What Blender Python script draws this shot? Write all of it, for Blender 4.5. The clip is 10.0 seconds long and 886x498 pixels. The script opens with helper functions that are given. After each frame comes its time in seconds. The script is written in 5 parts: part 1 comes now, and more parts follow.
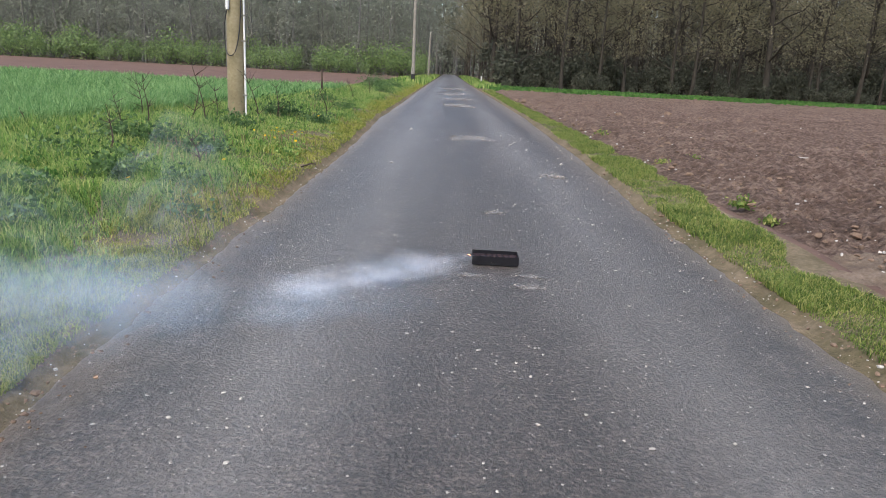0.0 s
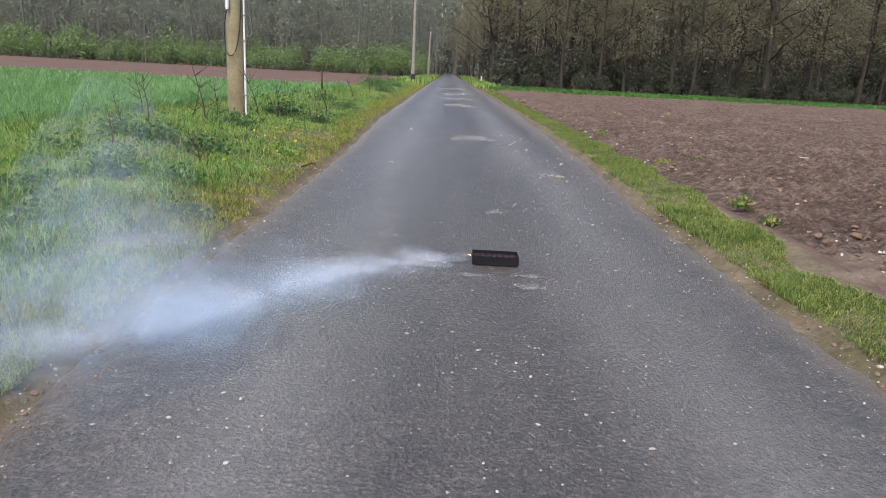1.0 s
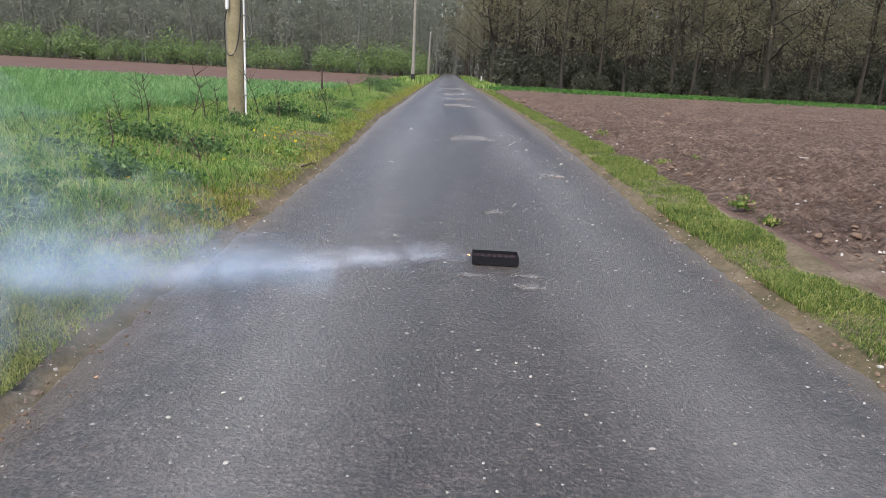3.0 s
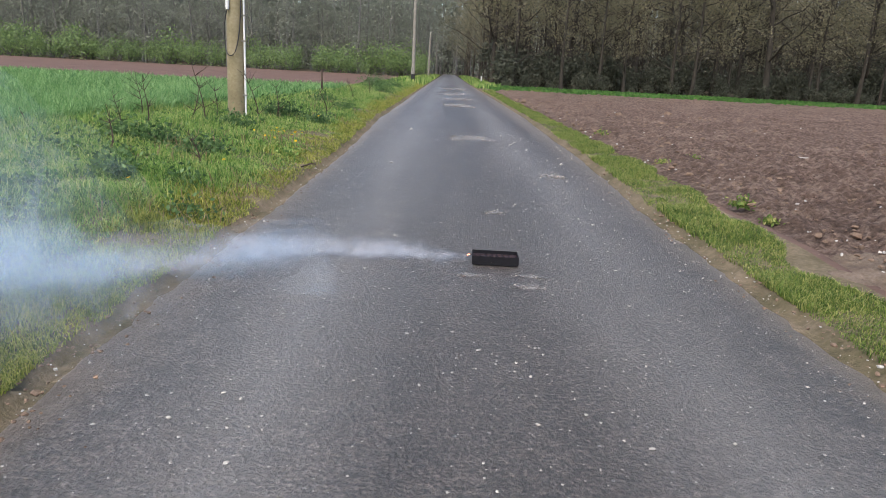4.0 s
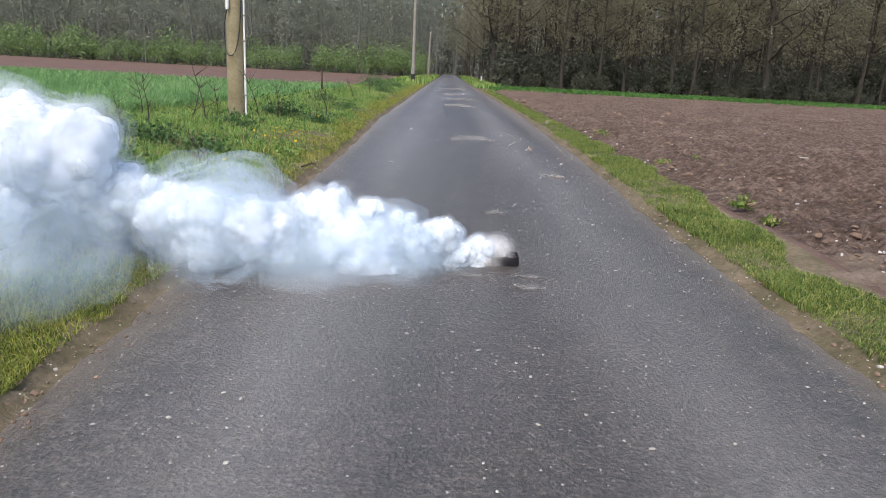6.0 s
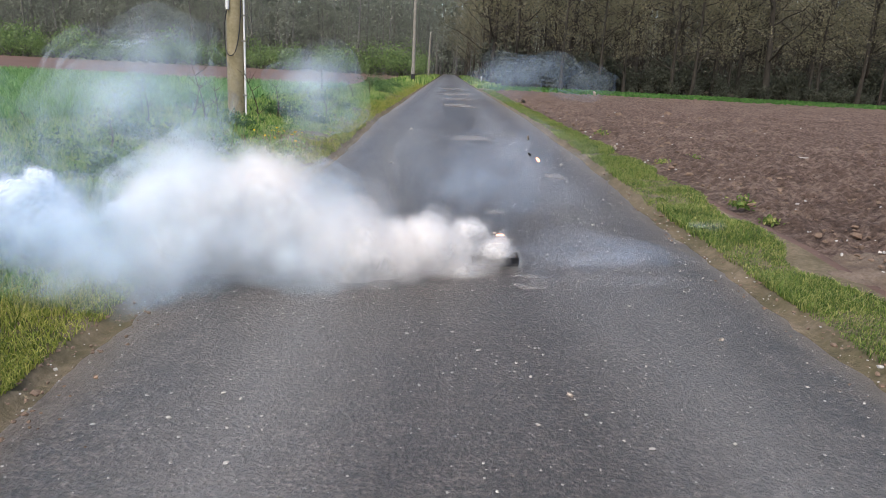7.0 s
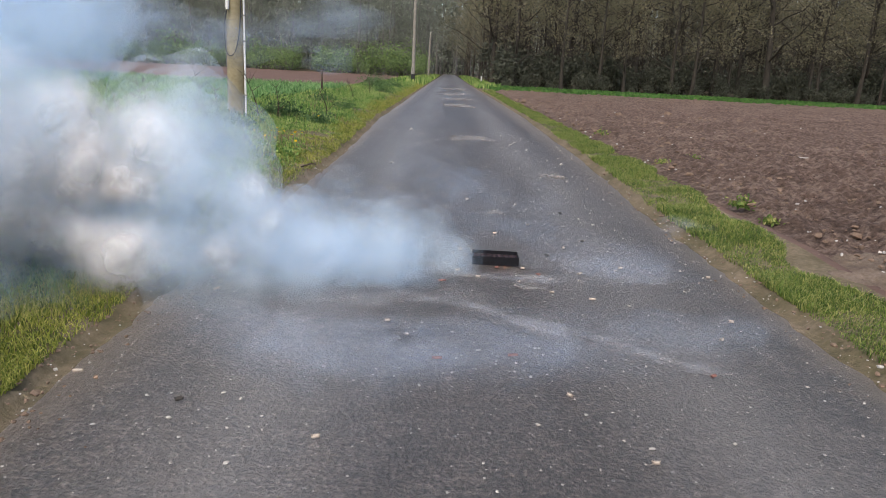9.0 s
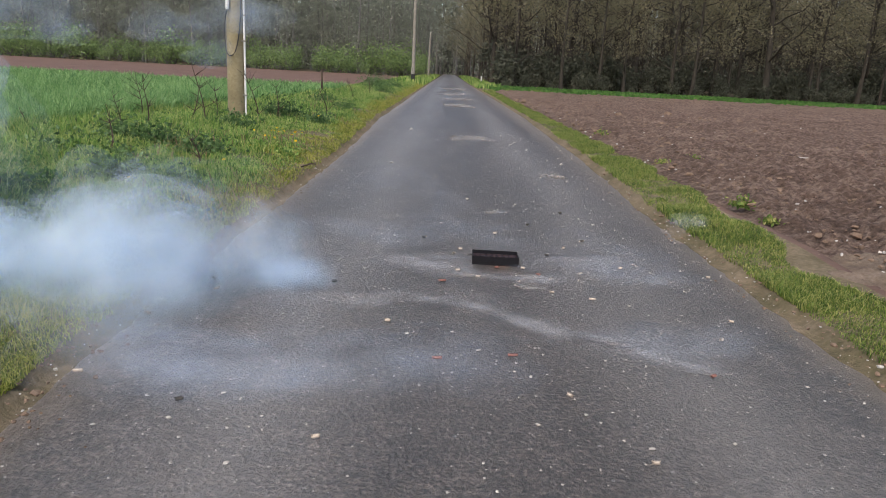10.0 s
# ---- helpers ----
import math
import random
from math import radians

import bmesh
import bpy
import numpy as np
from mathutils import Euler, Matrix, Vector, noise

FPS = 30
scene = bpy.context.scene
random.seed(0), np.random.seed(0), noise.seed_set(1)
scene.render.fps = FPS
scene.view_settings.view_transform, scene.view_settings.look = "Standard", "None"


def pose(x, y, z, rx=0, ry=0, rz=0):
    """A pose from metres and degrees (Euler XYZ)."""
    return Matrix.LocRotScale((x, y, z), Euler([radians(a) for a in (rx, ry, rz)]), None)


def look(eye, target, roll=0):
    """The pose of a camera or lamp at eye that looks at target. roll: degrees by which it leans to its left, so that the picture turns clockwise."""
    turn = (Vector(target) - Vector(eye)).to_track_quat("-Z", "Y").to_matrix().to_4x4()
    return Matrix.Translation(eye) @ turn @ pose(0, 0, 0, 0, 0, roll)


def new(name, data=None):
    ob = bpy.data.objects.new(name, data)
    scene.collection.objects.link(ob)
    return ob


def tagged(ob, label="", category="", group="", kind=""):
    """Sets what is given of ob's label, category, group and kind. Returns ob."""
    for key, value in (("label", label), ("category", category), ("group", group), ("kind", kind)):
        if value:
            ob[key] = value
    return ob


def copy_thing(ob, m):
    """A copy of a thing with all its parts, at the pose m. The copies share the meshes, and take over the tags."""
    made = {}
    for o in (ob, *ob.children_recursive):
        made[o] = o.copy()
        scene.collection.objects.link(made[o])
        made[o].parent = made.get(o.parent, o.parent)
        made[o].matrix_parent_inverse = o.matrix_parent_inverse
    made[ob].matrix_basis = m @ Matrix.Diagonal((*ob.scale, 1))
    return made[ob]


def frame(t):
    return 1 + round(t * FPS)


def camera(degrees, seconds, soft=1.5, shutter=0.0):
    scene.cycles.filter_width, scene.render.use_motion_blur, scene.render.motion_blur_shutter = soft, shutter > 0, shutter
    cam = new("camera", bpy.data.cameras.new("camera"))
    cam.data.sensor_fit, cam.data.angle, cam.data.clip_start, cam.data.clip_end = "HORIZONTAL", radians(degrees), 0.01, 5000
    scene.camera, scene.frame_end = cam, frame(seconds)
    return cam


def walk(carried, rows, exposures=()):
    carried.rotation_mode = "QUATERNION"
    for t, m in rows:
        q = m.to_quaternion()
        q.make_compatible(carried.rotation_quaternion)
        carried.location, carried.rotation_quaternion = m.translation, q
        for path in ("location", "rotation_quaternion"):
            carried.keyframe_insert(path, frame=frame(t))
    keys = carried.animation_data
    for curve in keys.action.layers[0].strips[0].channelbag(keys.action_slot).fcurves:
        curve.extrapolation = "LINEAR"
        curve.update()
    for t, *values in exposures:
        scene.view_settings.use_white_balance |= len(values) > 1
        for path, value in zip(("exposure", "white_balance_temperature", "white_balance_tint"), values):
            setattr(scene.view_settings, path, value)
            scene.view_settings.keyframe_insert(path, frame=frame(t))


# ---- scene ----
# ---- camera: it stands still on the lane, one metre up, slightly rolled ----
SECONDS = 10.0
cam = camera(65, SECONDS, soft=0.8)
# smoke lies in many clear layers
scene.cycles.transparent_max_bounces = 180
EYE = (0.0, 0.0, 1.015)
TILT, YAW = radians(14.43), radians(0.267)
AIM = (math.sin(YAW) * math.cos(TILT), math.cos(YAW) * math.cos(TILT), EYE[2] - math.sin(TILT))
HELD = look(EYE, AIM, 3.0)
walk(cam, [(0.0, HELD), (SECONDS, HELD)], exposures=[(0.0, 0.83, 6480, 11), (5.6, 0.78, 6480, 11), (7.0, 0.62, 6500, 11), (8.4, 0.52, 6550, 11), (9.0, 0.55, 6700, 12), (SECONDS, 0.56, 6800, 12)])

# ---- overcast daylight ----
world = bpy.data.worlds.new("overcast_sky")
scene.world = world
world.use_nodes = True
_n = world.node_tree.nodes
_sky = _n.new("ShaderNodeTexSky")
_sky.sky_type = "NISHITA"
_sky.sun_disc = False
_sky.sun_elevation = radians(48)
_sky.sun_rotation = radians(200)
_sky.air_density, _sky.dust_density, _sky.ozone_density = 1.0, 3.0, 0.8
_n["Background"].inputs["Strength"].default_value = 0.15
world.node_tree.links.new(_sky.outputs[0], _n["Background"].inputs["Color"])
_sun = bpy.data.lights.new("sun", "SUN")
_sun.energy, _sun.angle, _sun.color = 1.5, radians(30), (1.0, 0.97, 0.93)
sun = new("sun", _sun)
sun.matrix_basis = look((0, 0, 30), (0 + 6, 14, 0))

# ---- materials ----
def nodes_of(name):
    m = bpy.data.materials.new(name)
    m.use_nodes = True
    t = m.node_tree
    return m, t, t.nodes["Principled BSDF"]


def ramp(t, fac, stops):
    r = t.nodes.new("ShaderNodeValToRGB")
    e = r.color_ramp.elements
    while len(e) < len(stops):
        e.new(0.5)
    for k, (p, c) in zip(e, stops):
        k.position, k.color = p, (*c, 1)
    t.links.new(fac, r.inputs[0])
    return r.outputs[0]


def tex(t, kind, scale, detail=4.0, rough=0.6, vec=None):
    n = t.nodes.new("ShaderNodeTex" + kind)
    n.inputs["Scale"].default_value = scale
    if kind == "Noise":
        n.inputs["Detail"].default_value, n.inputs["Roughness"].default_value = detail, rough
    if vec is not None:
        t.links.new(vec, n.inputs["Vector"])
    return n


def mix(t, fac, a, b, how="MIX"):
    n = t.nodes.new("ShaderNodeMix")
    n.data_type, n.blend_type = "RGBA", how
    for sock, v in ((n.inputs[0], fac), (n.inputs[6], a), (n.inputs[7], b)):
        if isinstance(v, (int, float)):
            sock.default_value = v
        elif isinstance(v, tuple):
            sock.default_value = (*v, 1)
        else:
            t.links.new(v, sock)
    return n.outputs[2]


def calc(t, op, a, b=None, clamp=False):
    n = t.nodes.new("ShaderNodeMath")
    n.operation, n.use_clamp = op, clamp
    for sock, v in zip(n.inputs, (a, b)):
        if v is None:
            continue
        if isinstance(v, (int, float)):
            sock.default_value = v
        else:
            t.links.new(v, sock)
    return n.outputs[0]


def bump(t, shader, height, strength, distance):
    n = t.nodes.new("ShaderNodeBump")
    n.inputs["Strength"].default_value, n.inputs["Distance"].default_value = strength, distance
    t.links.new(height, n.inputs["Height"])
    t.links.new(n.outputs[0], shader.inputs["Normal"])


def surface(name, stops, scale, rough=0.8, fine=6.0, relief=0.4, depth=0.01, metal=0.0, spec=0.4, space="Object"):
    """Two scales of noise mixed into one ramp, with a fine relief."""
    m, t, p = nodes_of(name)
    co = t.nodes.new("ShaderNodeTexCoord").outputs[space]
    big, small = tex(t, "Noise", scale, 5, 0.6, co), tex(t, "Noise", scale * fine, 4, 0.7, co)
    f = calc(t, "ADD", calc(t, "MULTIPLY", big.outputs[0], 0.6), calc(t, "MULTIPLY", small.outputs[0], 0.4))
    t.links.new(ramp(t, f, stops), p.inputs["Base Color"])
    p.inputs["Roughness"].default_value, p.inputs["Metallic"].default_value = rough, metal
    p.inputs["Specular IOR Level"].default_value = spec
    if relief:
        bump(t, p, small.outputs[0], relief, depth)
    return m


def foliage(name, stops, rough=0.6, through_light=0.35, patch=0.6):
    """Leaves and blades: each one its own tint, some light passing through, patches over the ground."""
    m, t, p = nodes_of(name)
    g = t.nodes.new("ShaderNodeNewGeometry")
    pos = tex(t, "Noise", patch, 3, 0.6, g.outputs["Position"])
    f = calc(t, "ADD", calc(t, "MULTIPLY", g.outputs["Random Per Island"], 0.55), calc(t, "MULTIPLY", pos.outputs[0], 0.45))
    col = ramp(t, f, stops)
    t.links.new(col, p.inputs["Base Color"])
    p.inputs["Roughness"].default_value = rough
    p.inputs["Specular IOR Level"].default_value = 0.3
    tr = t.nodes.new("ShaderNodeBsdfTranslucent")
    t.links.new(col, tr.inputs[0])
    ms = t.nodes.new("ShaderNodeMixShader")
    ms.inputs[0].default_value = through_light
    t.links.new(p.outputs[0], ms.inputs[1])
    t.links.new(tr.outputs[0], ms.inputs[2])
    t.links.new(ms.outputs[0], t.nodes["Material Output"].inputs[0])
    return m


def asphalt():
    m, t, p = nodes_of("asphalt")
    co = t.nodes.new("ShaderNodeTexCoord").outputs["Object"]
    sep = t.nodes.new("ShaderNodeSeparateXYZ")
    t.links.new(co, sep.inputs[0])
    stretch = t.nodes.new("ShaderNodeMapping")
    stretch.inputs["Scale"].default_value = (1.0, 0.16, 1.0)
    t.links.new(co, stretch.inputs[0])
    big = tex(t, "Noise", 1.6, 5, 0.6, stretch.outputs[0])
    mid = tex(t, "Noise", 5.0, 5, 0.7, co)
    grain = tex(t, "Noise", 75.0, 4, 0.85, co)
    chips = tex(t, "Voronoi", 70.0, vec=co)
    base = ramp(t, big.outputs[0], [(0.3, (0.07, 0.059, 0.05)), (0.55, (0.098, 0.083, 0.072)), (0.75, (0.126, 0.109, 0.096))])
    base = mix(t, 0.65, base, ramp(t, mid.outputs[0], [(0.3, (0.3, 0.3, 0.3)), (0.7, (0.72, 0.7, 0.68))]), "OVERLAY")
    base = mix(t, 1.0, base, ramp(t, grain.outputs[0], [(0.36, (0.02, 0.02, 0.02)), (0.5, (0.45, 0.45, 0.45)), (0.66, (1, 1, 1))]), "OVERLAY")
    coarse = tex(t, "Noise", 30.0, 6, 0.8, co)
    base = mix(t, 0.8, base, ramp(t, coarse.outputs[0], [(0.38, (0.1, 0.1, 0.1)), (0.5, (0.48, 0.48, 0.48)), (0.62, (0.92, 0.92, 0.92))]), "OVERLAY")
    # pale chips of stone in the worn surface
    rnd = calc(t, "GREATER_THAN", chips.outputs["Color"], 0.93)
    near = calc(t, "LESS_THAN", chips.outputs["Distance"], 0.42)
    base = mix(t, calc(t, "MULTIPLY", calc(t, "MULTIPLY", rnd, near), 0.6), base, (0.42, 0.4, 0.37))
    # tyre tracks, polished paler
    for x in (-0.55, 0.95):
        d = calc(t, "ABSOLUTE", calc(t, "SUBTRACT", sep.outputs[0], x))
        w = calc(t, "SUBTRACT", 1.0, calc(t, "DIVIDE", d, 0.5), True)
        base = mix(t, calc(t, "MULTIPLY", calc(t, "MULTIPLY", w, big.outputs[0]), 0.65), base, (0.3, 0.283, 0.268))
    # dusty brown soil carried onto both edges
    e = calc(t, "ABSOLUTE", calc(t, "SUBTRACT", sep.outputs[0], 0.2))
    e = calc(t, "MULTIPLY", calc(t, "SUBTRACT", calc(t, "ADD", e, calc(t, "MULTIPLY", mid.outputs[0], 0.35)), 1.36), 3.2, True)
    base = mix(t, calc(t, "MULTIPLY", e, 0.75), base, (0.2, 0.16, 0.12))
    t.links.new(base, p.inputs["Base Color"])
    p.inputs["Roughness"].default_value = 0.38
    p.inputs["Specular IOR Level"].default_value = 1.0
    h = calc(t, "ADD", calc(t, "ADD", calc(t, "MULTIPLY", chips.outputs["Distance"], 0.6), grain.outputs[0]), coarse.outputs[0])
    bump(t, p, h, 1.0, 0.014)
    return m


def soil():
    m, t, p = nodes_of("ploughed_soil")
    co = t.nodes.new("ShaderNodeTexCoord").outputs["Object"]
    wide, lump, crumb = tex(t, "Noise", 1.1, 4, 0.6, co), tex(t, "Noise", 12.0, 8, 0.72, co), tex(t, "Voronoi", 22.0, vec=co)
    f = calc(t, "ADD", calc(t, "MULTIPLY", lump.outputs[0], 0.75), calc(t, "MULTIPLY", wide.outputs[0], 0.25))
    col = ramp(t, f, [(0.35, (0.06, 0.041, 0.031)), (0.49, (0.145, 0.099, 0.076)), (0.63, (0.29, 0.215, 0.172))])
    t.links.new(col, p.inputs["Base Color"])
    p.inputs["Roughness"].default_value, p.inputs["Specular IOR Level"].default_value = 0.95, 0.15
    bump(t, p, calc(t, "ADD", lump.outputs[0], calc(t, "MULTIPLY", crumb.outputs["Distance"], 0.35)), 1.0, 0.09)
    return m


def vapour(name, colour, strength, patch, tear=0.5, through_light=0.45):
    """Smoke in nested shells: each lets through what its density, carried by the uv map, leaves; noise tears it."""
    m, t, p = nodes_of(name)
    t.nodes.remove(p)
    uv, sep = t.nodes.new("ShaderNodeUVMap"), t.nodes.new("ShaderNodeSeparateXYZ")
    t.links.new(uv.outputs[0], sep.inputs[0])
    co = t.nodes.new("ShaderNodeTexCoord")
    n = tex(t, "Noise", patch, 4, 0.6, co.outputs["Object"])
    torn = calc(t, "ADD", 1.0 - tear, calc(t, "MULTIPLY", calc(t, "SUBTRACT", n.outputs[0], 0.38), 4.0 * tear, True))
    a = calc(t, "MULTIPLY", calc(t, "MULTIPLY", sep.outputs[0], torn), strength, True)
    dif, trl = t.nodes.new("ShaderNodeBsdfDiffuse"), t.nodes.new("ShaderNodeBsdfTranslucent")
    tra, half, ms = t.nodes.new("ShaderNodeBsdfTransparent"), t.nodes.new("ShaderNodeMixShader"), t.nodes.new("ShaderNodeMixShader")
    dif.inputs[0].default_value = trl.inputs[0].default_value = (*colour, 1)
    half.inputs[0].default_value = through_light
    t.links.new(dif.outputs[0], half.inputs[1])
    t.links.new(trl.outputs[0], half.inputs[2])
    t.links.new(a, ms.inputs[0])
    t.links.new(tra.outputs[0], ms.inputs[1])
    t.links.new(half.outputs[0], ms.inputs[2])
    t.links.new(ms.outputs[0], t.nodes["Material Output"].inputs[0])
    return m


def dust(name, colour, strength, patch, thin=0.0):
    """Settled dust: flat flecks, thick in the middle of each and gone at the rim, torn by noise."""
    m, t, p = nodes_of(name)
    t.nodes.remove(p)
    uv = t.nodes.new("ShaderNodeUVMap")
    co = t.nodes.new("ShaderNodeTexCoord")
    mp = t.nodes.new("ShaderNodeVectorMath")
    mp.operation = "DISTANCE"
    t.links.new(uv.outputs[0], mp.inputs[0])
    mp.inputs[1].default_value = (0.5, 0.5, 0)
    r = calc(t, "SUBTRACT", 1.0, calc(t, "MULTIPLY", mp.outputs["Value"], 2.0), True)
    soft = calc(t, "POWER", r, 1.3)
    n = tex(t, "Noise", patch, 4, 0.62, co.outputs["Object"])
    torn = calc(t, "MULTIPLY", calc(t, "SUBTRACT", n.outputs[0], 0.33 + thin), 3.2, True)
    a = calc(t, "MULTIPLY", calc(t, "MULTIPLY", soft, torn), strength, True)
    dif, trl = t.nodes.new("ShaderNodeBsdfDiffuse"), t.nodes.new("ShaderNodeBsdfTranslucent")
    tra, half, ms = t.nodes.new("ShaderNodeBsdfTransparent"), t.nodes.new("ShaderNodeMixShader"), t.nodes.new("ShaderNodeMixShader")
    dif.inputs[0].default_value = trl.inputs[0].default_value = (*colour, 1)
    half.inputs[0].default_value = 0.5
    t.links.new(dif.outputs[0], half.inputs[1])
    t.links.new(trl.outputs[0], half.inputs[2])
    t.links.new(a, ms.inputs[0])
    t.links.new(tra.outputs[0], ms.inputs[1])
    t.links.new(half.outputs[0], ms.inputs[2])
    t.links.new(ms.outputs[0], t.nodes["Material Output"].inputs[0])
    return m


def glow(name, colour, power):
    m, t, p = nodes_of(name)
    p.inputs["Base Color"].default_value = (*colour, 1)
    p.inputs["Emission Color"].default_value = (*colour, 1)
    p.inputs["Emission Strength"].default_value = power
    return m


M_ASPHALT = asphalt()
M_PALE = surface("worn_asphalt", [(0.3, (0.17, 0.16, 0.15)), (0.7, (0.3, 0.28, 0.26))], 12, 0.85, 8, 0.6, 0.004)
M_SOIL = soil()
M_SAND = surface("washed_soil", [(0.3, (0.11, 0.078, 0.056)), (0.5, (0.2, 0.15, 0.11)), (0.7, (0.31, 0.245, 0.19))], 6.0, 0.95, 9, 1.0, 0.03, 0, 0.2)
M_FARSOIL = surface("far_soil", [(0.3, (0.095, 0.058, 0.045)), (0.7, (0.165, 0.105, 0.082))], 0.5, 0.95, 20, 0.5, 0.03, 0, 0.2)
M_EARTH = surface("grassy_earth", [(0.3, (0.055, 0.055, 0.024)), (0.5, (0.13, 0.105, 0.065)), (0.7, (0.24, 0.185, 0.13))], 2.5, 0.95, 10, 0.7, 0.02, 0, 0.2)
M_CROPEARTH = surface("crop_ground", [(0.3, (0.055, 0.09, 0.028)), (0.7, (0.1, 0.17, 0.045))], 1.2, 0.9, 12, 0.7, 0.02, 0, 0.2)
M_LEAFMOULD = surface("woodland_floor", [(0.3, (0.045, 0.035, 0.022)), (0.7, (0.1, 0.08, 0.045))], 0.6, 0.95, 10, 0.6, 0.03, 0, 0.2)
M_GRASS = foliage("verge_grass", [(0.26, (0.05, 0.11, 0.026)), (0.42, (0.13, 0.26, 0.055)), (0.56, (0.24, 0.39, 0.085)), (0.75, (0.47, 0.5, 0.18))], patch=1.8)
M_EDGEGRASS = foliage("edge_grass", [(0.25, (0.08, 0.12, 0.02)), (0.5, (0.24, 0.28, 0.045)), (0.75, (0.46, 0.43, 0.12))], patch=2.5)
M_SHORTGRASS = foliage("short_grass", [(0.25, (0.055, 0.1, 0.02)), (0.5, (0.16, 0.24, 0.045)), (0.75, (0.38, 0.37, 0.13))], patch=2.5)
M_CROP = foliage("young_cereal", [(0.25, (0.075, 0.17, 0.055)), (0.45, (0.15, 0.3, 0.095)), (0.75, (0.31, 0.47, 0.2))], patch=0.35)
M_STRIP = foliage("field_strip", [(0.25, (0.045, 0.12, 0.025)), (0.6, (0.085, 0.2, 0.04)), (0.85, (0.14, 0.26, 0.06))], patch=0.3)
M_WEED = foliage("weed_leaf", [(0.25, (0.045, 0.09, 0.032)), (0.55, (0.09, 0.165, 0.055)), (0.85, (0.17, 0.26, 0.1))])
M_STRAW = foliage("dry_grass", [(0.2, (0.16, 0.12, 0.06)), (0.8, (0.38, 0.3, 0.17))])
M_STEM = surface("dry_stem", [(0.3, (0.035, 0.025, 0.018)), (0.7, (0.09, 0.062, 0.045))], 20, 0.9, 6, 0.3, 0.003)
M_PETAL = foliage("yellow_petal", [(0.2, (0.7, 0.42, 0.01)), (0.8, (0.85, 0.6, 0.03))])
M_BARK = surface("oak_bark", [(0.3, (0.027, 0.024, 0.02)), (0.55, (0.052, 0.046, 0.037)), (0.8, (0.09, 0.082, 0.066))], 2.2, 0.95, 8, 0.9, 0.03, 0, 0.2)
# far bark is paled to grey: the distance haze is in the colour
M_FARBARK = surface("hazed_bark", [(0.3, (0.11, 0.108, 0.1)), (0.8, (0.25, 0.245, 0.225))], 2.0, 0.95, 8, 0.8, 0.03, 0, 0.2)
M_OAKLEAF = foliage("opening_oak_leaf", [(0.2, (0.12, 0.112, 0.075)), (0.5, (0.2, 0.185, 0.12)), (0.85, (0.31, 0.29, 0.165))], patch=0.12)
# far leaves: narrow greyed ramp, with aerial haze painted into the tints
M_FARLEAF = foliage("hazed_birch_leaf", [(0.2, (0.17, 0.185, 0.15)), (0.5, (0.22, 0.238, 0.185)), (0.85, (0.28, 0.3, 0.22))], patch=0.1)
M_BUSHLEAF = foliage("bush_leaf", [(0.2, (0.12, 0.175, 0.085)), (0.5, (0.19, 0.275, 0.115)), (0.85, (0.31, 0.43, 0.15))], patch=0.12)
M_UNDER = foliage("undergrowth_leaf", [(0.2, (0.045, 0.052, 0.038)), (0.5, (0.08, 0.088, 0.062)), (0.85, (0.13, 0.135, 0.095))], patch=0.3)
M_DARKWOOD = foliage("deep_wood", [(0.2, (0.1, 0.095, 0.07)), (0.5, (0.155, 0.148, 0.11)), (0.85, (0.22, 0.215, 0.155))], patch=0.1)
M_POLE = surface("weathered_pole", [(0.3, (0.14, 0.115, 0.065)), (0.5, (0.23, 0.195, 0.115)), (0.75, (0.33, 0.29, 0.2))], 3.0, 0.85, 9, 0.5, 0.006)
M_GREYPOLE = surface("grey_pole", [(0.3, (0.16, 0.15, 0.125)), (0.75, (0.32, 0.3, 0.26))], 3.0, 0.85, 9, 0.5, 0.006)
M_PVC = surface("white_conduit", [(0.3, (0.62, 0.62, 0.62)), (0.75, (0.78, 0.78, 0.78))], 6, 0.45, 6, 0.1, 0.002)
M_RUBBER = surface("black_cable", [(0.3, (0.012, 0.012, 0.013)), (0.75, (0.03, 0.03, 0.032))], 20, 0.5, 5, 0.1, 0.001)
M_CARD = surface("black_card", [(0.3, (0.004, 0.004, 0.006)), (0.75, (0.011, 0.011, 0.015))], 30, 0.6, 5, 0.25, 0.002, 0, 0.25)
M_REDCARD = surface("dark_red_card", [(0.3, (0.014, 0.006, 0.008)), (0.75, (0.03, 0.014, 0.016))], 30, 0.7, 5, 0.25, 0.002)
M_PAPER = surface("torn_paper", [(0.3, (0.3, 0.24, 0.18)), (0.75, (0.6, 0.52, 0.44))], 60, 0.9, 5, 0.3, 0.002)
M_REDPAPER = surface("red_paper", [(0.3, (0.17, 0.07, 0.055)), (0.75, (0.3, 0.14, 0.11))], 60, 0.85, 5, 0.3, 0.002)
M_CHAR = surface("charred_paper", [(0.3, (0.02, 0.02, 0.02)), (0.75, (0.07, 0.06, 0.05))], 60, 0.9, 5, 0.3, 0.002)
M_STONE = surface("pale_pebble", [(0.3, (0.3, 0.28, 0.25)), (0.75, (0.6, 0.57, 0.52))], 40, 0.8, 5, 0.3, 0.002)
M_CLOD = surface("soil_clod", [(0.25, (0.1, 0.065, 0.045)), (0.75, (0.28, 0.2, 0.145))], 12, 0.95, 8, 0.6, 0.006, 0, 0.2)
M_PAINT = surface("marker_paint", [(0.3, (0.6, 0.6, 0.58)), (0.75, (0.78, 0.78, 0.76))], 6, 0.5, 5, 0.1, 0.002)
M_BURST = vapour("fresh_smoke", (0.85, 0.9, 0.95), 1.0, 9.0, 0.4, 0.35)
M_SMOKE_CORE = vapour("dense_smoke", (0.95, 0.935, 0.92), 1.0, 6.0, 0.5)
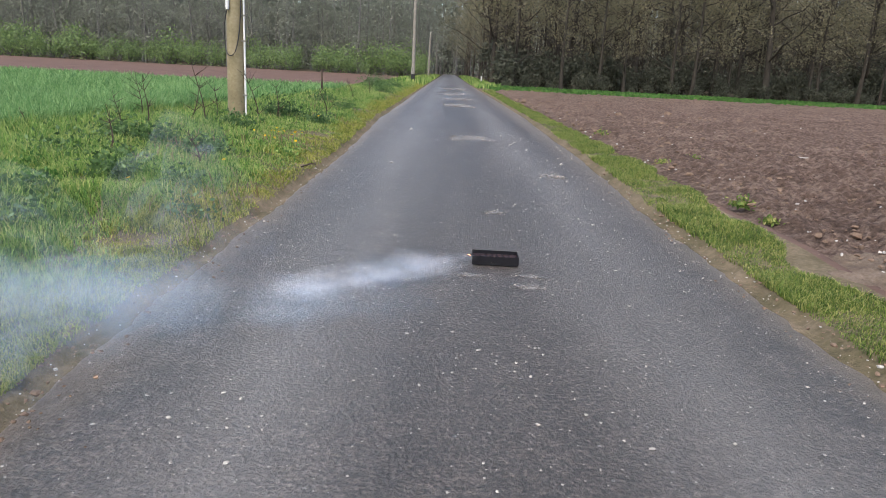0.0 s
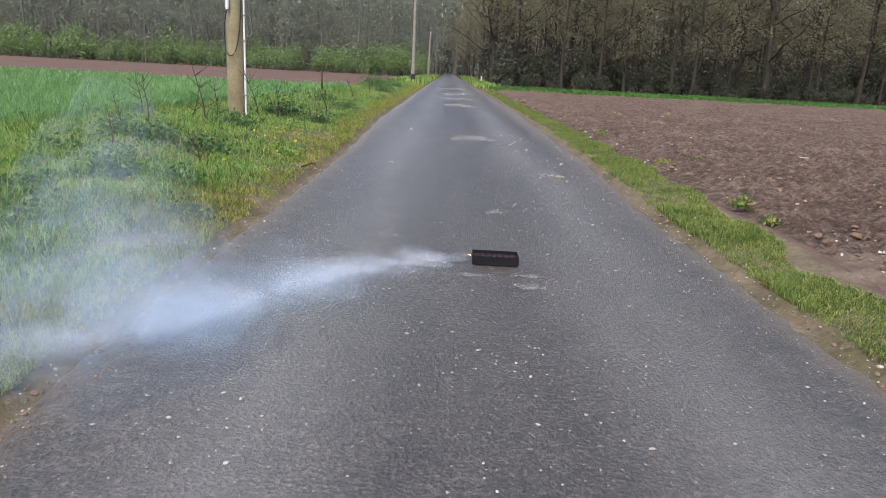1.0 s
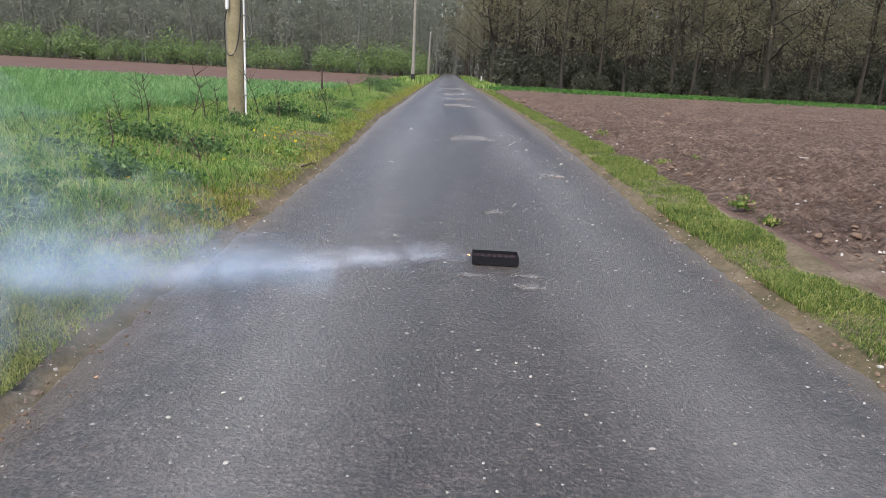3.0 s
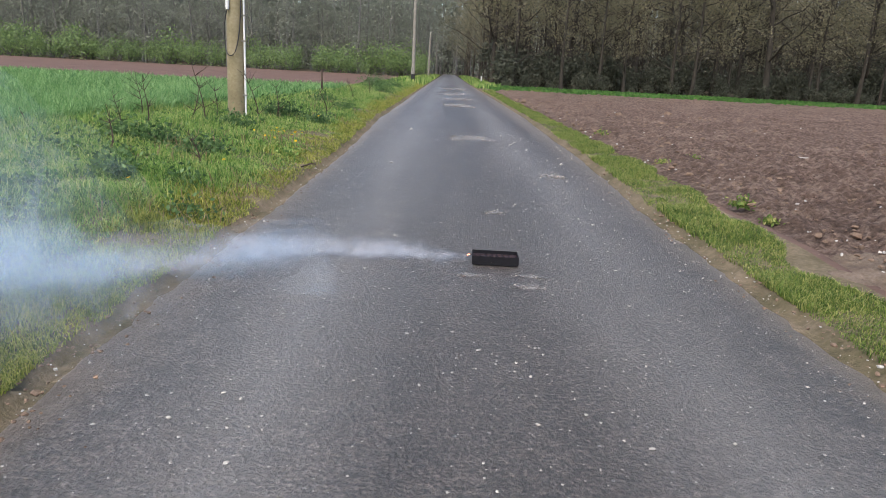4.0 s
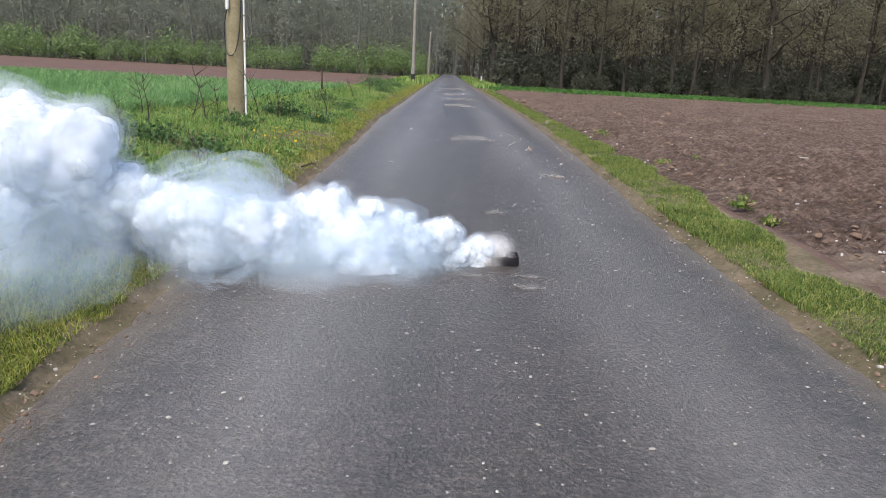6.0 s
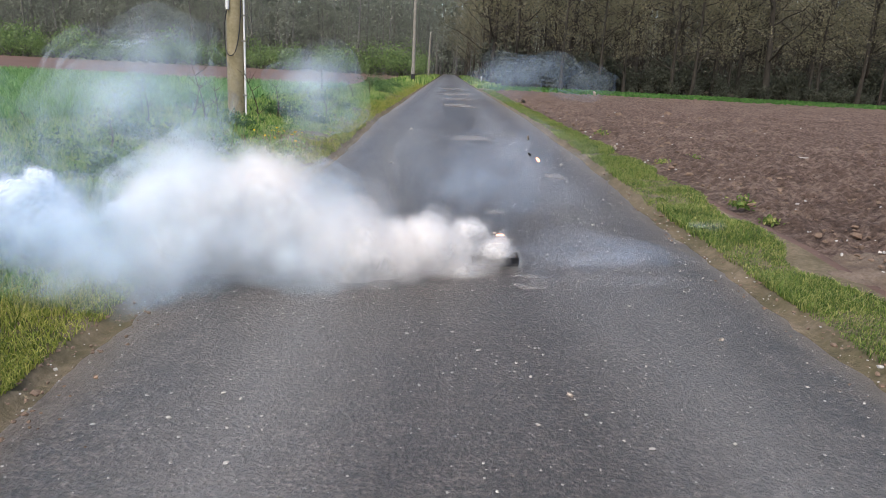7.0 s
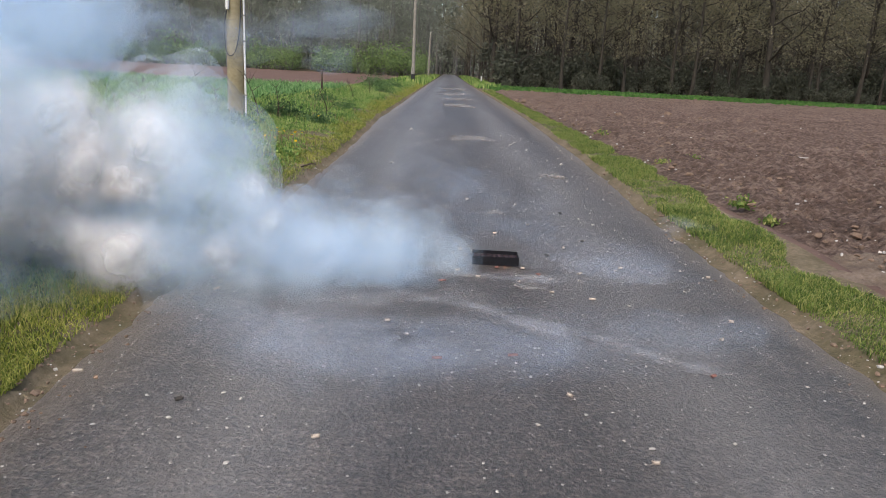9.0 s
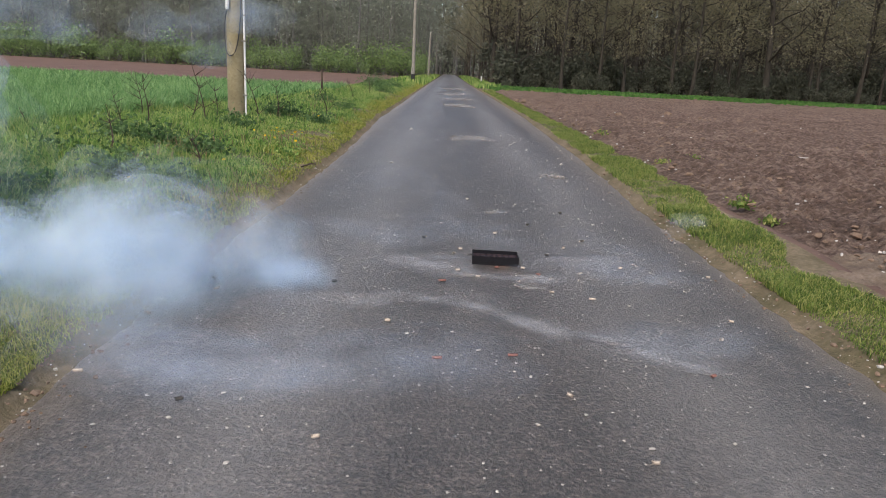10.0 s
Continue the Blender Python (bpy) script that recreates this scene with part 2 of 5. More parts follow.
M_SMOKE = vapour("white_smoke", (0.78, 0.9, 1.0), 0.13, 5.0, 0.7)
M_LIGHT = vapour("clearing_smoke", (0.76, 0.89, 0.99), 0.08, 4.0, 0.85)
M_HAZE = vapour("thin_smoke", (0.66, 0.82, 1.0), 0.042, 5.0, 0.85)
M_JET = vapour("fuse_smoke", (0.84, 0.88, 0.97), 0.042, 16.0, 0.85)
M_VEIL = vapour("smoke_veil", (0.7, 0.82, 1.0), 0.036, 4.5, 0.9)
M_ASH = dust("ash_dust", (0.8, 0.81, 0.84), 0.075, 6.0, 0.03)
M_DUST = dust("worn_pale_asphalt", (0.62, 0.59, 0.56), 0.28, 20.0, 0.04)
M_EMBER = glow("ember", (1.0, 0.34, 0.16), 3.0)

# ---- mesh tools ----
def mesh_of(name, verts, faces, mats, index=None, smooth=False, uvs=None):
    """A mesh from arrays: verts (n,3), faces (m,k) with one k, material index per face, uv per loop."""
    verts, faces = np.asarray(verts, np.float32), np.asarray(faces, np.int32)
    me = bpy.data.meshes.new(name)
    k = faces.shape[1]
    me.vertices.add(len(verts))
    me.vertices.foreach_set("co", verts.ravel())
    me.loops.add(faces.size)
    me.loops.foreach_set("vertex_index", faces.ravel())
    me.polygons.add(len(faces))
    me.polygons.foreach_set("loop_start", np.arange(0, faces.size, k, dtype=np.int32))
    me.polygons.foreach_set("loop_total", np.full(len(faces), k, np.int32))
    for m in mats:
        me.materials.append(m)
    if index is not None:
        me.polygons.foreach_set("material_index", np.asarray(index, np.int32))
    if uvs is not None:
        layer = me.uv_layers.new(name="UVMap")
        layer.data.foreach_set("uv", np.asarray(uvs, np.float32).ravel())
    me.polygons.foreach_set("use_smooth", np.full(len(faces), smooth))
    me.update()
    me.validate()
    return me


def hash2(i, j, s):
    h = np.sin(i * 127.1 + j * 311.7 + s * 74.7) * 43758.5453
    return h - np.floor(h)


def value_noise(x, y, s=0.0):
    i, j = np.floor(x), np.floor(y)
    u, v = x - i, y - j
    u, v = u * u * (3 - 2 * u), v * v * (3 - 2 * v)
    return (hash2(i, j, s) * (1 - u) + hash2(i + 1, j, s) * u) * (1 - v) + (hash2(i, j + 1, s) * (1 - u) + hash2(i + 1, j + 1, s) * u) * v


def fbm(x, y, octaves=4, s=0.0):
    total, amp = 0.0, 0.5
    for o in range(octaves):
        total = total + amp * (value_noise(x * 2 ** o, y * 2 ** o, s + o) - 0.5)
        amp *= 0.5
    return total


def sheet(xs, ys):
    gx, gy = np.meshgrid(xs, ys)
    n, m = len(ys), len(xs)
    a = (np.arange(n - 1)[:, None] * m + np.arange(m - 1)[None, :]).ravel()
    return gx, gy, np.stack([a, a + 1, a + m + 1, a + m], 1)


def tube(points, radii, sides):
    """Verts and quads of a tapering tube along points."""
    p = np.asarray(points, float)
    d = np.gradient(p, axis=0)
    d /= np.linalg.norm(d, axis=1)[:, None] + 1e-9
    ref = np.where(np.abs(d[:, 2:3]) > 0.9, np.array([[1.0, 0, 0]]), np.array([[0, 0, 1.0]]))
    a = np.cross(d, ref)
    a /= np.linalg.norm(a, axis=1)[:, None] + 1e-9
    b = np.cross(d, a)
    ang = np.arange(sides) * 2 * math.pi / sides
    ring = a[:, None, :] * np.cos(ang)[None, :, None] + b[:, None, :] * np.sin(ang)[None, :, None]
    v = (p[:, None, :] + ring * np.asarray(radii, float)[:, None, None]).reshape(-1, 3)
    f = []
    for i in range(len(p) - 1):
        for k in range(sides):
            k2 = (k + 1) % sides
            f.append((i * sides + k, i * sides + k2, (i + 1) * sides + k2, (i + 1) * sides + k))
    return v, np.array(f)


def join(pieces):
    vs, fs, n = [], [], 0
    for v, f in pieces:
        vs.append(v)
        fs.append(f + n)
        n += len(v)
    return np.concatenate(vs), np.concatenate(fs)


def leaves(centres, size, rng):
    """Pointed leaf quads (rhombs) at the centres."""
    n = len(centres)
    a = rng.normal(size=(n, 3))
    a /= np.linalg.norm(a, axis=1)[:, None]
    b = rng.normal(size=(n, 3))
    b -= a * np.sum(a * b, 1)[:, None]
    b /= np.linalg.norm(b, axis=1)[:, None]
    s = np.asarray(size)[:, None] / 2
    v = np.stack([centres - a * s, centres + b * s * 0.55, centres + a * s, centres - b * s * 0.55], 1).reshape(-1, 3)
    return v, np.arange(4 * n).reshape(n, 4)


def blades(x, y, z, height, width, rng, lean=0.45):
    """Bent grass blades as two quads each, the upper one narrowing to a tip."""
    n = len(x)
    ang, tilt = rng.uniform(0, 2 * math.pi, n), rng.uniform(0.1, lean, n)
    side = np.stack([np.cos(ang), np.sin(ang), np.zeros(n)], 1)
    way = rng.uniform(0, 2 * math.pi, n)
    out = np.stack([np.cos(way), np.sin(way), np.zeros(n)], 1)
    base = np.stack([x, y, z], 1)
    h, w = np.asarray(height)[:, None], np.asarray(width)[:, None] / 2
    up = np.array([[0, 0, 1.0]])
    mid = base + up * h * 0.58 + out * h * (tilt * 0.3)[:, None]
    tip = base + up * h * (1 - 0.35 * tilt)[:, None] + out * h * tilt[:, None]
    v = np.stack([base - side * w, base + side * w, mid + side * w * 0.8, mid - side * w * 0.8, tip + side * w * 0.12, tip - side * w * 0.12], 1).reshape(-1, 3)
    i = np.arange(n)[:, None] * 6
    f = np.concatenate([i + np.array([[0, 1, 2, 3]]), i + np.array([[3, 2, 4, 5]])], 0)
    return v, f


def part(name, me, parent, label=""):
    ob = new(name, me)
    ob.parent = parent
    if label:
        ob["label"] = label
    return ob


def box_mesh(name, boxes, mat, bevel=0.002):
    """One mesh out of bevelled boxes (x0, x1, y0, y1, z0, z1)."""
    bm = bmesh.new()
    for x0, x1, y0, y1, z0, z1 in boxes:
        r = bmesh.ops.create_cube(bm, size=1.0)
        bmesh.ops.scale(bm, vec=(x1 - x0, y1 - y0, z1 - z0), verts=r["verts"])
        bmesh.ops.translate(bm, vec=((x0 + x1) / 2, (y0 + y1) / 2, (z0 + z1) / 2), verts=r["verts"])
    if bevel:
        bmesh.ops.bevel(bm, geom=bm.edges[:], offset=bevel, segments=2, affect="EDGES")
    me = bpy.data.meshes.new(name)
    bm.to_mesh(me)
    bm.free()
    me.materials.append(mat)
    return me


def tube_mesh(name, points, radii, sides, mat, smooth=True):
    v, f = tube(points, radii, sides)
    me = mesh_of(name, v, f, [mat], smooth=smooth)
    return me


# ---- the lane and the land ----
def lane_left(y):
    y = np.asarray(y, float)
    return np.interp(y, [0, 8, 15, 40, 160], [-1.31, -1.32, -1.5, -1.55, -1.5]) + 0.07 * fbm(y * 1.7, y * 0 + 3, 4, 5) + 0.05 * fbm(y * 9, y * 0, 3, 6)


def lane_right(y):
    y = np.asarray(y, float)
    return np.interp(y, [0, 5, 9, 18, 35, 60, 160], [1.72, 1.73, 1.87, 2.03, 1.95, 1.75, 1.7]) + 0.07 * fbm(y * 1.7, y * 0 + 9, 4, 8) + 0.05 * fbm(y * 9, y * 0, 3, 9)


def land(x, y):
    """Height of the open ground: level with the lane, humped along the verge."""
    x, y = np.asarray(x, float), np.asarray(y, float)
    off = np.maximum(lane_left(y) - x, x - lane_right(y))
    near = np.clip(off / 0.5, 0, 1)
    hump = np.exp(-((x + 3.2) / 1.3) ** 2) * 0.1 * (y < 60)
    z = -0.012 + near * 0.03 + near * 0.09 * fbm(x * 0.9, y * 0.9, 4, 2) + hump * near
    z = np.where((x > 2.45) & (y < 40.2) & (y > 0.5), -0.12, z)
    return np.where(off < 0, -0.05, z)


def spaced(first, last, step, rate):
    out = [first]
    while out[-1] < last:
        out.append(out[-1] + max(step, rate * abs(out[-1])))
    return np.array(out)


def ground():
    right = spaced(0.0, 700, 0.045, 0.03)
    xs = np.concatenate([-right[:0:-1], right])
    ys = np.concatenate([-spaced(0.5, 300, 0.5, 0.1)[::-1], spaced(0.0, 900, 0.07, 0.022)])
    gx, gy, f = sheet(xs, ys)
    far = np.clip((np.hypot(gx, gy) - 60) / 200, 0, 1)
    z = land(gx, gy) * (1 - far)
    v = np.stack([gx, gy, z], -1).reshape(-1, 3)
    c = v[f].mean(1)
    x, y = c[:, 0], c[:, 1]
    edge = np.interp(y, [0, 8.5, 22, 34, 60], [-6.0, -5.3, -4.2, -3.9, -3.6])
    idx = np.zeros(len(f), int)
    idx[(x < edge) & (y < 28.6)] = 1
    idx[(x < -3.4) & (y >= 28.6) & (y < 87)] = 2
    idx[(y >= 87) | ((x > 2.2) & (y > 50))] = 3
    idx[(x > 2.3) & (y <= 40.4) & (y > -20)] = 2
    ob = new("ground", mesh_of("ground", v, f, [M_EARTH, M_CROPEARTH, M_FARSOIL, M_LEAFMOULD], idx, True))
    return tagged(ob, "open farmland of grass verge, crop and bare soil", "ground", kind="structure")


def lane():
    ys = np.concatenate([-spaced(0.2, 30, 0.5, 0.1)[::-1], spaced(0.0, 170, 0.06, 0.01)])
    t = np.linspace(0, 1, 15)
    lo, hi = lane_left(ys), lane_right(ys)
    gx = lo[:, None] * (1 - t) + hi[:, None] * t
    gy = np.repeat(ys[:, None], 15, 1)
    gz = 0.02 * (1 - (2 * t - 1) ** 2)[None, :] - 0.02 + 0.008 * fbm(gx * 0.8, gy * 0.4, 3, 4)
    gz[:, 0] -= 0.05
    gz[:, -1] -= 0.05
    v = np.stack([gx, gy, gz], -1).reshape(-1, 3)
    a = (np.arange(len(ys) - 1)[:, None] * 15 + np.arange(14)[None, :]).ravel()
    f = np.stack([a, a + 1, a + 16, a + 15], 1)
    ob = new("road", mesh_of("road", v, f, [M_ASPHALT], None, True))
    return tagged(ob, "narrow worn grey asphalt farm lane with soil-stained edges", "road", kind="structure")


def ploughed_field():
    ys = spaced(1.2, 40.6, 0.02, 0.0085)
    t = spaced(0.0, 60, 0.022, 0.0085)
    gy = np.repeat(ys[:, None], len(t), 1)
    start = np.interp(ys, [0, 3.4, 3.8, 4.2, 5.9, 9.7, 21, 41], [2.35, 2.3, 2.1, 2.15, 2.4, 2.45, 2.65, 2.6]) + 0.22 * fbm(ys * 1.3, ys * 0, 4, 11)
    gx = start[:, None] + np.repeat(t[None, :], len(ys), 0)
    # harrow rows run along the lane, broken by clods
    row = np.sin(gx * 2 * math.pi / 0.42 + 2.5 * fbm(gx * 0.5, gy * 0.5, 3, 1)) * 0.02 + np.sin(gx * 2 * math.pi / 0.15 + 3 * fbm(gx, gy * 0.6, 3, 2)) * 0.006
    lumps = 0.11 * fbm(gx * 2.2, gy * 2.2, 2, 3) + 0.24 * np.abs(fbm(gx * 5.5, gy * 5.5, 4, 7)) + 0.08 * fbm(gx * 20, gy * 20, 2, 13)
    edge = np.clip((gx - start[:, None]) / 0.35, 0, 1)
    bare = np.clip(1.25 - np.hypot((gx - 2.75) / 0.9, (gy - 3.85) / 0.55), 0, 1)
    gz = 0.0 + edge * (0.03 + row + lumps * (1 - 0.75 * bare)) - (1 - edge) * 0.03
    v = np.stack([gx, gy, gz], -1).reshape(-1, 3)
    n, m = gx.shape
    a = (np.arange(n - 1)[:, None] * m + np.arange(m - 1)[None, :]).ravel()
    f = np.stack([a, a + 1, a + m + 1, a + m], 1)
    c = v[f].mean(1)
    pale = np.clip(1.25 - np.hypot((c[:, 0] - 2.75) / 0.9, (c[:, 1] - 3.85) / 0.55), 0, 1) + fbm(c[:, 0] * 3, c[:, 1] * 3, 3, 20) > 0.45
    ob = new("ploughed_field", mesh_of("ploughed_field", v, f, [M_SOIL, M_SAND], pale.astype(int), True))
    return tagged(ob, "bare brown ploughed field with clods and harrow rows", "field", kind="structure")


def pebble(rng, r):
    """A lump of 20 triangles."""
    p = (1 + 5 ** 0.5) / 2
    v = np.array([(-1, p, 0), (1, p, 0), (-1, -p, 0), (1, -p, 0), (0, -1, p), (0, 1, p), (0, -1, -p), (0, 1, -p), (p, 0, -1), (p, 0, 1), (-p, 0, -1), (-p, 0, 1)], float) / 1.9
    f = np.array([(0, 11, 5), (0, 5, 1), (0, 1, 7), (0, 7, 10), (0, 10, 11), (1, 5, 9), (5, 11, 4), (11, 10, 2), (10, 7, 6), (7, 1, 8), (3, 9, 4), (3, 4, 2), (3, 2, 6), (3, 6, 8), (3, 8, 9), (4, 9, 5), (2, 4, 11), (6, 2, 10), (8, 6, 7), (9, 8, 1)])
    v = v * rng.uniform(0.6, 1.25, (12, 1)) * np.array([1, rng.uniform(0.6, 1), rng.uniform(0.45, 0.75)]) * r
    a = rng.uniform(0, 6.28)
    c, s = math.cos(a), math.sin(a)
    return v @ np.array([[c, -s, 0], [s, c, 0], [0, 0, 1]]), f


def scattered(name, spots, mat, rng, label, category):
    pieces = []
    for x, y, z, r in spots:
        v, f = pebble(rng, r)
        pieces.append((v + np.array([x, y, z]), f))
    v, f = join(pieces)
    return tagged(new(name, mesh_of(name, v, f, [mat])), label, category, kind="stuff")


def soil_details():
    rng = np.random.default_rng(3)
    spots = []
    for _ in range(3000):
        y = 1.6 * math.exp(rng.uniform(0, 2.9))
        x = 2.5 + rng.uniform(0, 1) ** 1.4 * (0.75 * y + 2)
        spots.append((x, y, 0.055 + rng.uniform(-0.01, 0.02), 0.009 * rng.lognormal(0, 0.6) * (1 + y / 12)))
    scattered("soil_clods", spots, M_CLOD, rng, "loose brown soil clods on the ploughed field", "soil")
    spots = []
    for _ in range(420):
        y = 1.6 * math.exp(rng.uniform(0, 2.6))
        x = 2.4 + rng.uniform(0, 1) ** 1.3 * (0.7 * y + 1.5)
        spots.append((x, y, 0.06, min(0.008 * rng.lognormal(0, 0.4), 0.013) * (1 + y / 15)))
    scattered("field_stones", spots, M_STONE, rng, "pale pebbles lying on the ploughed field", "stones")
    spots = []
    for _ in range(2600):
        y = 1.25 * math.exp(rng.uniform(0, 1) ** 0.8 * 2.3)
        x = rng.uniform(-1.3, 1.72)
        spots.append((x, y, 0.001, 0.0027 * rng.lognormal(0, 0.4) * (1 + y / 9)))
    scattered("road_chippings", spots, M_STONE, rng, "pale stone chippings set in the asphalt", "stones")
    spots = []
    for _ in range(700):
        y = 1.2 * math.exp(rng.uniform(0, 2.4))
        x = float(lane_left(y)) + abs(rng.normal(0, 0.12)) if rng.random() < 0.6 else float(lane_right(y)) - abs(rng.normal(0, 0.12))
        spots.append((x, y, 0.0, 0.006 * rng.lognormal(0, 0.5)))
    scattered("edge_grit", spots, M_CLOD, rng, "crumbs of soil and grit along the lane edges", "grit")


# ---- grass and crop ----
def grasses():
    rng = np.random.default_rng(11)

    def sow(name, x, y, h, w, mat, label, category, lean=0.45):
        v, f = blades(x, y, land(x, y) - 0.01, h, w, rng, lean)
        return tagged(new(name, mesh_of(name, v, f, [mat])), label, category, kind="stuff")

    # left verge: short and yellowish by the asphalt, longer and tufted further in
    n = 330000
    y = 1.5 * np.exp(rng.uniform(0, 1, n) ** 1.05 * 3.6)
    off = rng.uniform(0, 1, n) ** 1.35 * np.interp(y, [1.5, 8.5, 22, 50], [3.6, 3.9, 2.8, 2.4])
    x = lane_left(y) + 0.01 - off
    tuft = fbm(x * 1.6, y * 1.6, 3, 31)
    clump = fbm(x * 5.5, y * 5.5, 2, 35)
    keep = (off > 0.02) & (rng.uniform(-0.3, 0.3, n) < tuft + 0.5 * clump + np.minimum((off - 0.04) * 4.5, 0.3))
    x, y, off, tuft, clump = x[keep], y[keep], off[keep], tuft[keep], clump[keep]
    h = np.clip(0.03 + 0.06 * np.clip(off, 0, 1.1) + 0.05 * np.clip(off - 1.6, 0, 2) + (0.24 * tuft + 0.16 * clump) * np.clip(off * 1.5, 0.1, 1), 0.018, 0.26) * rng.uniform(0.6, 1.3, len(x))
    w = rng.uniform(0.0025, 0.005, len(x)) * (1 + y / 9)
    edge = off < 0.28 + 0.3 * rng.random(len(x)) + 0.9 * fbm(x * 1.3, y * 1.3, 3, 37)
    for name, pick, mat, label in (("verge_grass", ~edge, M_GRASS, "tufted green grass on the lane's verge"), ("verge_edge_grass", edge, M_EDGEGRASS, "short yellowish grass fringe along the asphalt")):
        sow(name, x[pick], y[pick], h[pick], w[pick], mat, label, "grass", 1.0)
    n = 9000
    y = 1.8 * np.exp(rng.uniform(0, 1, n) * 2.9)
    x = lane_left(y) - rng.uniform(0, 1, n) ** 0.9 * 3.3
    keep = fbm(x * 1.1, y * 1.1, 3, 47) > 0.08
    x, y = x[keep], y[keep]
    sow("dry_grass", x, y, rng.uniform(0.05, 0.2, len(x)), rng.uniform(0.003, 0.006, len(x)) * (1 + y / 9), M_STRAW, "dry straw-coloured grass among the green verge", "grass", 1.2)
    # right verge: low and patchy, with bare earth between
    n = 110000
    y = 1.5 * np.exp(rng.uniform(0, 1, n) * 3.3)
    wide = np.interp(y, [0, 3.4, 3.8, 4.2, 5.9, 9.7, 21, 41], [0.75, 0.6, 0.38, 0.42, 0.58, 0.5, 0.55, 0.7])
    x = lane_right(y) + 0.02 + rng.uniform(0, 1, n) * (wide + 0.15 * fbm(y * 2, y * 0, 3, 15) * 2)
    tuft = fbm(x * 2.6, y * 2.0, 3, 33)
    keep = rng.uniform(-0.26, 0.2, n) < 1.2 * tuft + np.minimum(0.2, (x - lane_right(y)) * 5 - 0.2)
    x, y, tuft = x[keep], y[keep], tuft[keep]
    h = np.clip(0.034 + 0.09 * tuft, 0.014, 0.1) * rng.uniform(0.6, 1.3, len(x)) * (1 + y / 40)
    sow("field_edge_grass", x, y, h, rng.uniform(0.0025, 0.0045, len(x)) * (1 + y / 9), M_SHORTGRASS, "short yellowish-green grass between lane and ploughed field", "grass", 1.2)
    # young cereal on the other side
    n = 100000
    y = 6.5 * np.exp(rng.uniform(0, 1, n) * math.log(28.8 / 6.5))
    edge = np.interp(y, [0, 8.5, 22, 34, 60], [-6.0, -5.0, -4.1, -3.9, -3.6])
    x = edge + 0.5 * fbm(y, y * 0, 3, 5) - rng.uniform(0, 1, n) * np.maximum(0.75 * y + 1.5 + edge, 1.0)
    h = rng.uniform(0.2, 0.38, n) * (1 + 0.5 * fbm(x * 0.4, y * 0.4, 3, 9))
    sow("cereal_crop", x, y, h, rng.uniform(0.008, 0.014, n) * (0.5 + y / 12), M_CROP, "dense bright green young cereal crop", "crop", 0.75)
    # strip of crop before the wood
    n = 22000
    y = rng.uniform(40.4, 50.5, n)
    x = rng.uniform(2.6, 46, n)
    sow("crop_strip", x, y, rng.uniform(0.1, 0.24, n), rng.uniform(0.06, 0.12, n), M_STRIP, "bright green strip of crop before the wood", "crop", 0.6)
    n = 9000
    y = rng.uniform(45, 120, n)
    x = np.where(rng.random(n) < 0.5, lane_left(y) - rng.uniform(0, 2.2, n), lane_right(y) + rng.uniform(0, 1.6, n))
    sow("far_verge_grass", x, y, rng.uniform(0.15, 0.4, n), rng.uniform(0.05, 0.09, n), M_GRASS, "grass beside the far end of the lane", "grass", 0.6)


def weed_clump(rng, r, count, mat, name):
    """A low domed clump of broad leaves."""
    d = rng.normal(size=(count, 3))
    d /= np.linalg.norm(d, axis=1)[:, None]
    d[:, 2] = np.abs(d[:, 2])
    c = d * r * rng.uniform(0.35, 1.0, (count, 1)) * np.array([1, 1, 0.75]) * (1 + 0.3 * rng.normal(size=(count, 1)))
    c[:, 2] = np.abs(c[:, 2])
    v, f = leaves(c, rng.uniform(0.035, 0.07, count) * (0.6 + r), rng)
    return mesh_of(name, v, f, [mat])


def stem_thing(rng, h, name):
    """A bare dead stalk with side twigs."""
    lean = rng.normal(0, 0.16, 2)
    t = np.linspace(0, 1, 8)
    p = np.stack([lean[0] * h * t + 0.03 * np.sin(t * 5), lean[1] * h * t, h * t], 1)
    pieces = [tube(p, 0.009 * (1.2 - t), 4)]
    for _ in range(11):
        k = rng.uniform(0.2, 0.95)
        base = p[int(k * 7)]
        a, l = rng.uniform(0, 6.28), h * rng.uniform(0.12, 0.35)
        q = base + np.linspace(0, 1, 4)[:, None] * np.array([math.cos(a) * l, math.sin(a) * l, l * rng.uniform(0.4, 1.1)])
        pieces.append(tube(q, 0.0045 * (1.2 - np.linspace(0, 1, 4)), 3))
    v, f = join(pieces)
    return mesh_of(name, v, f, [M_STEM])


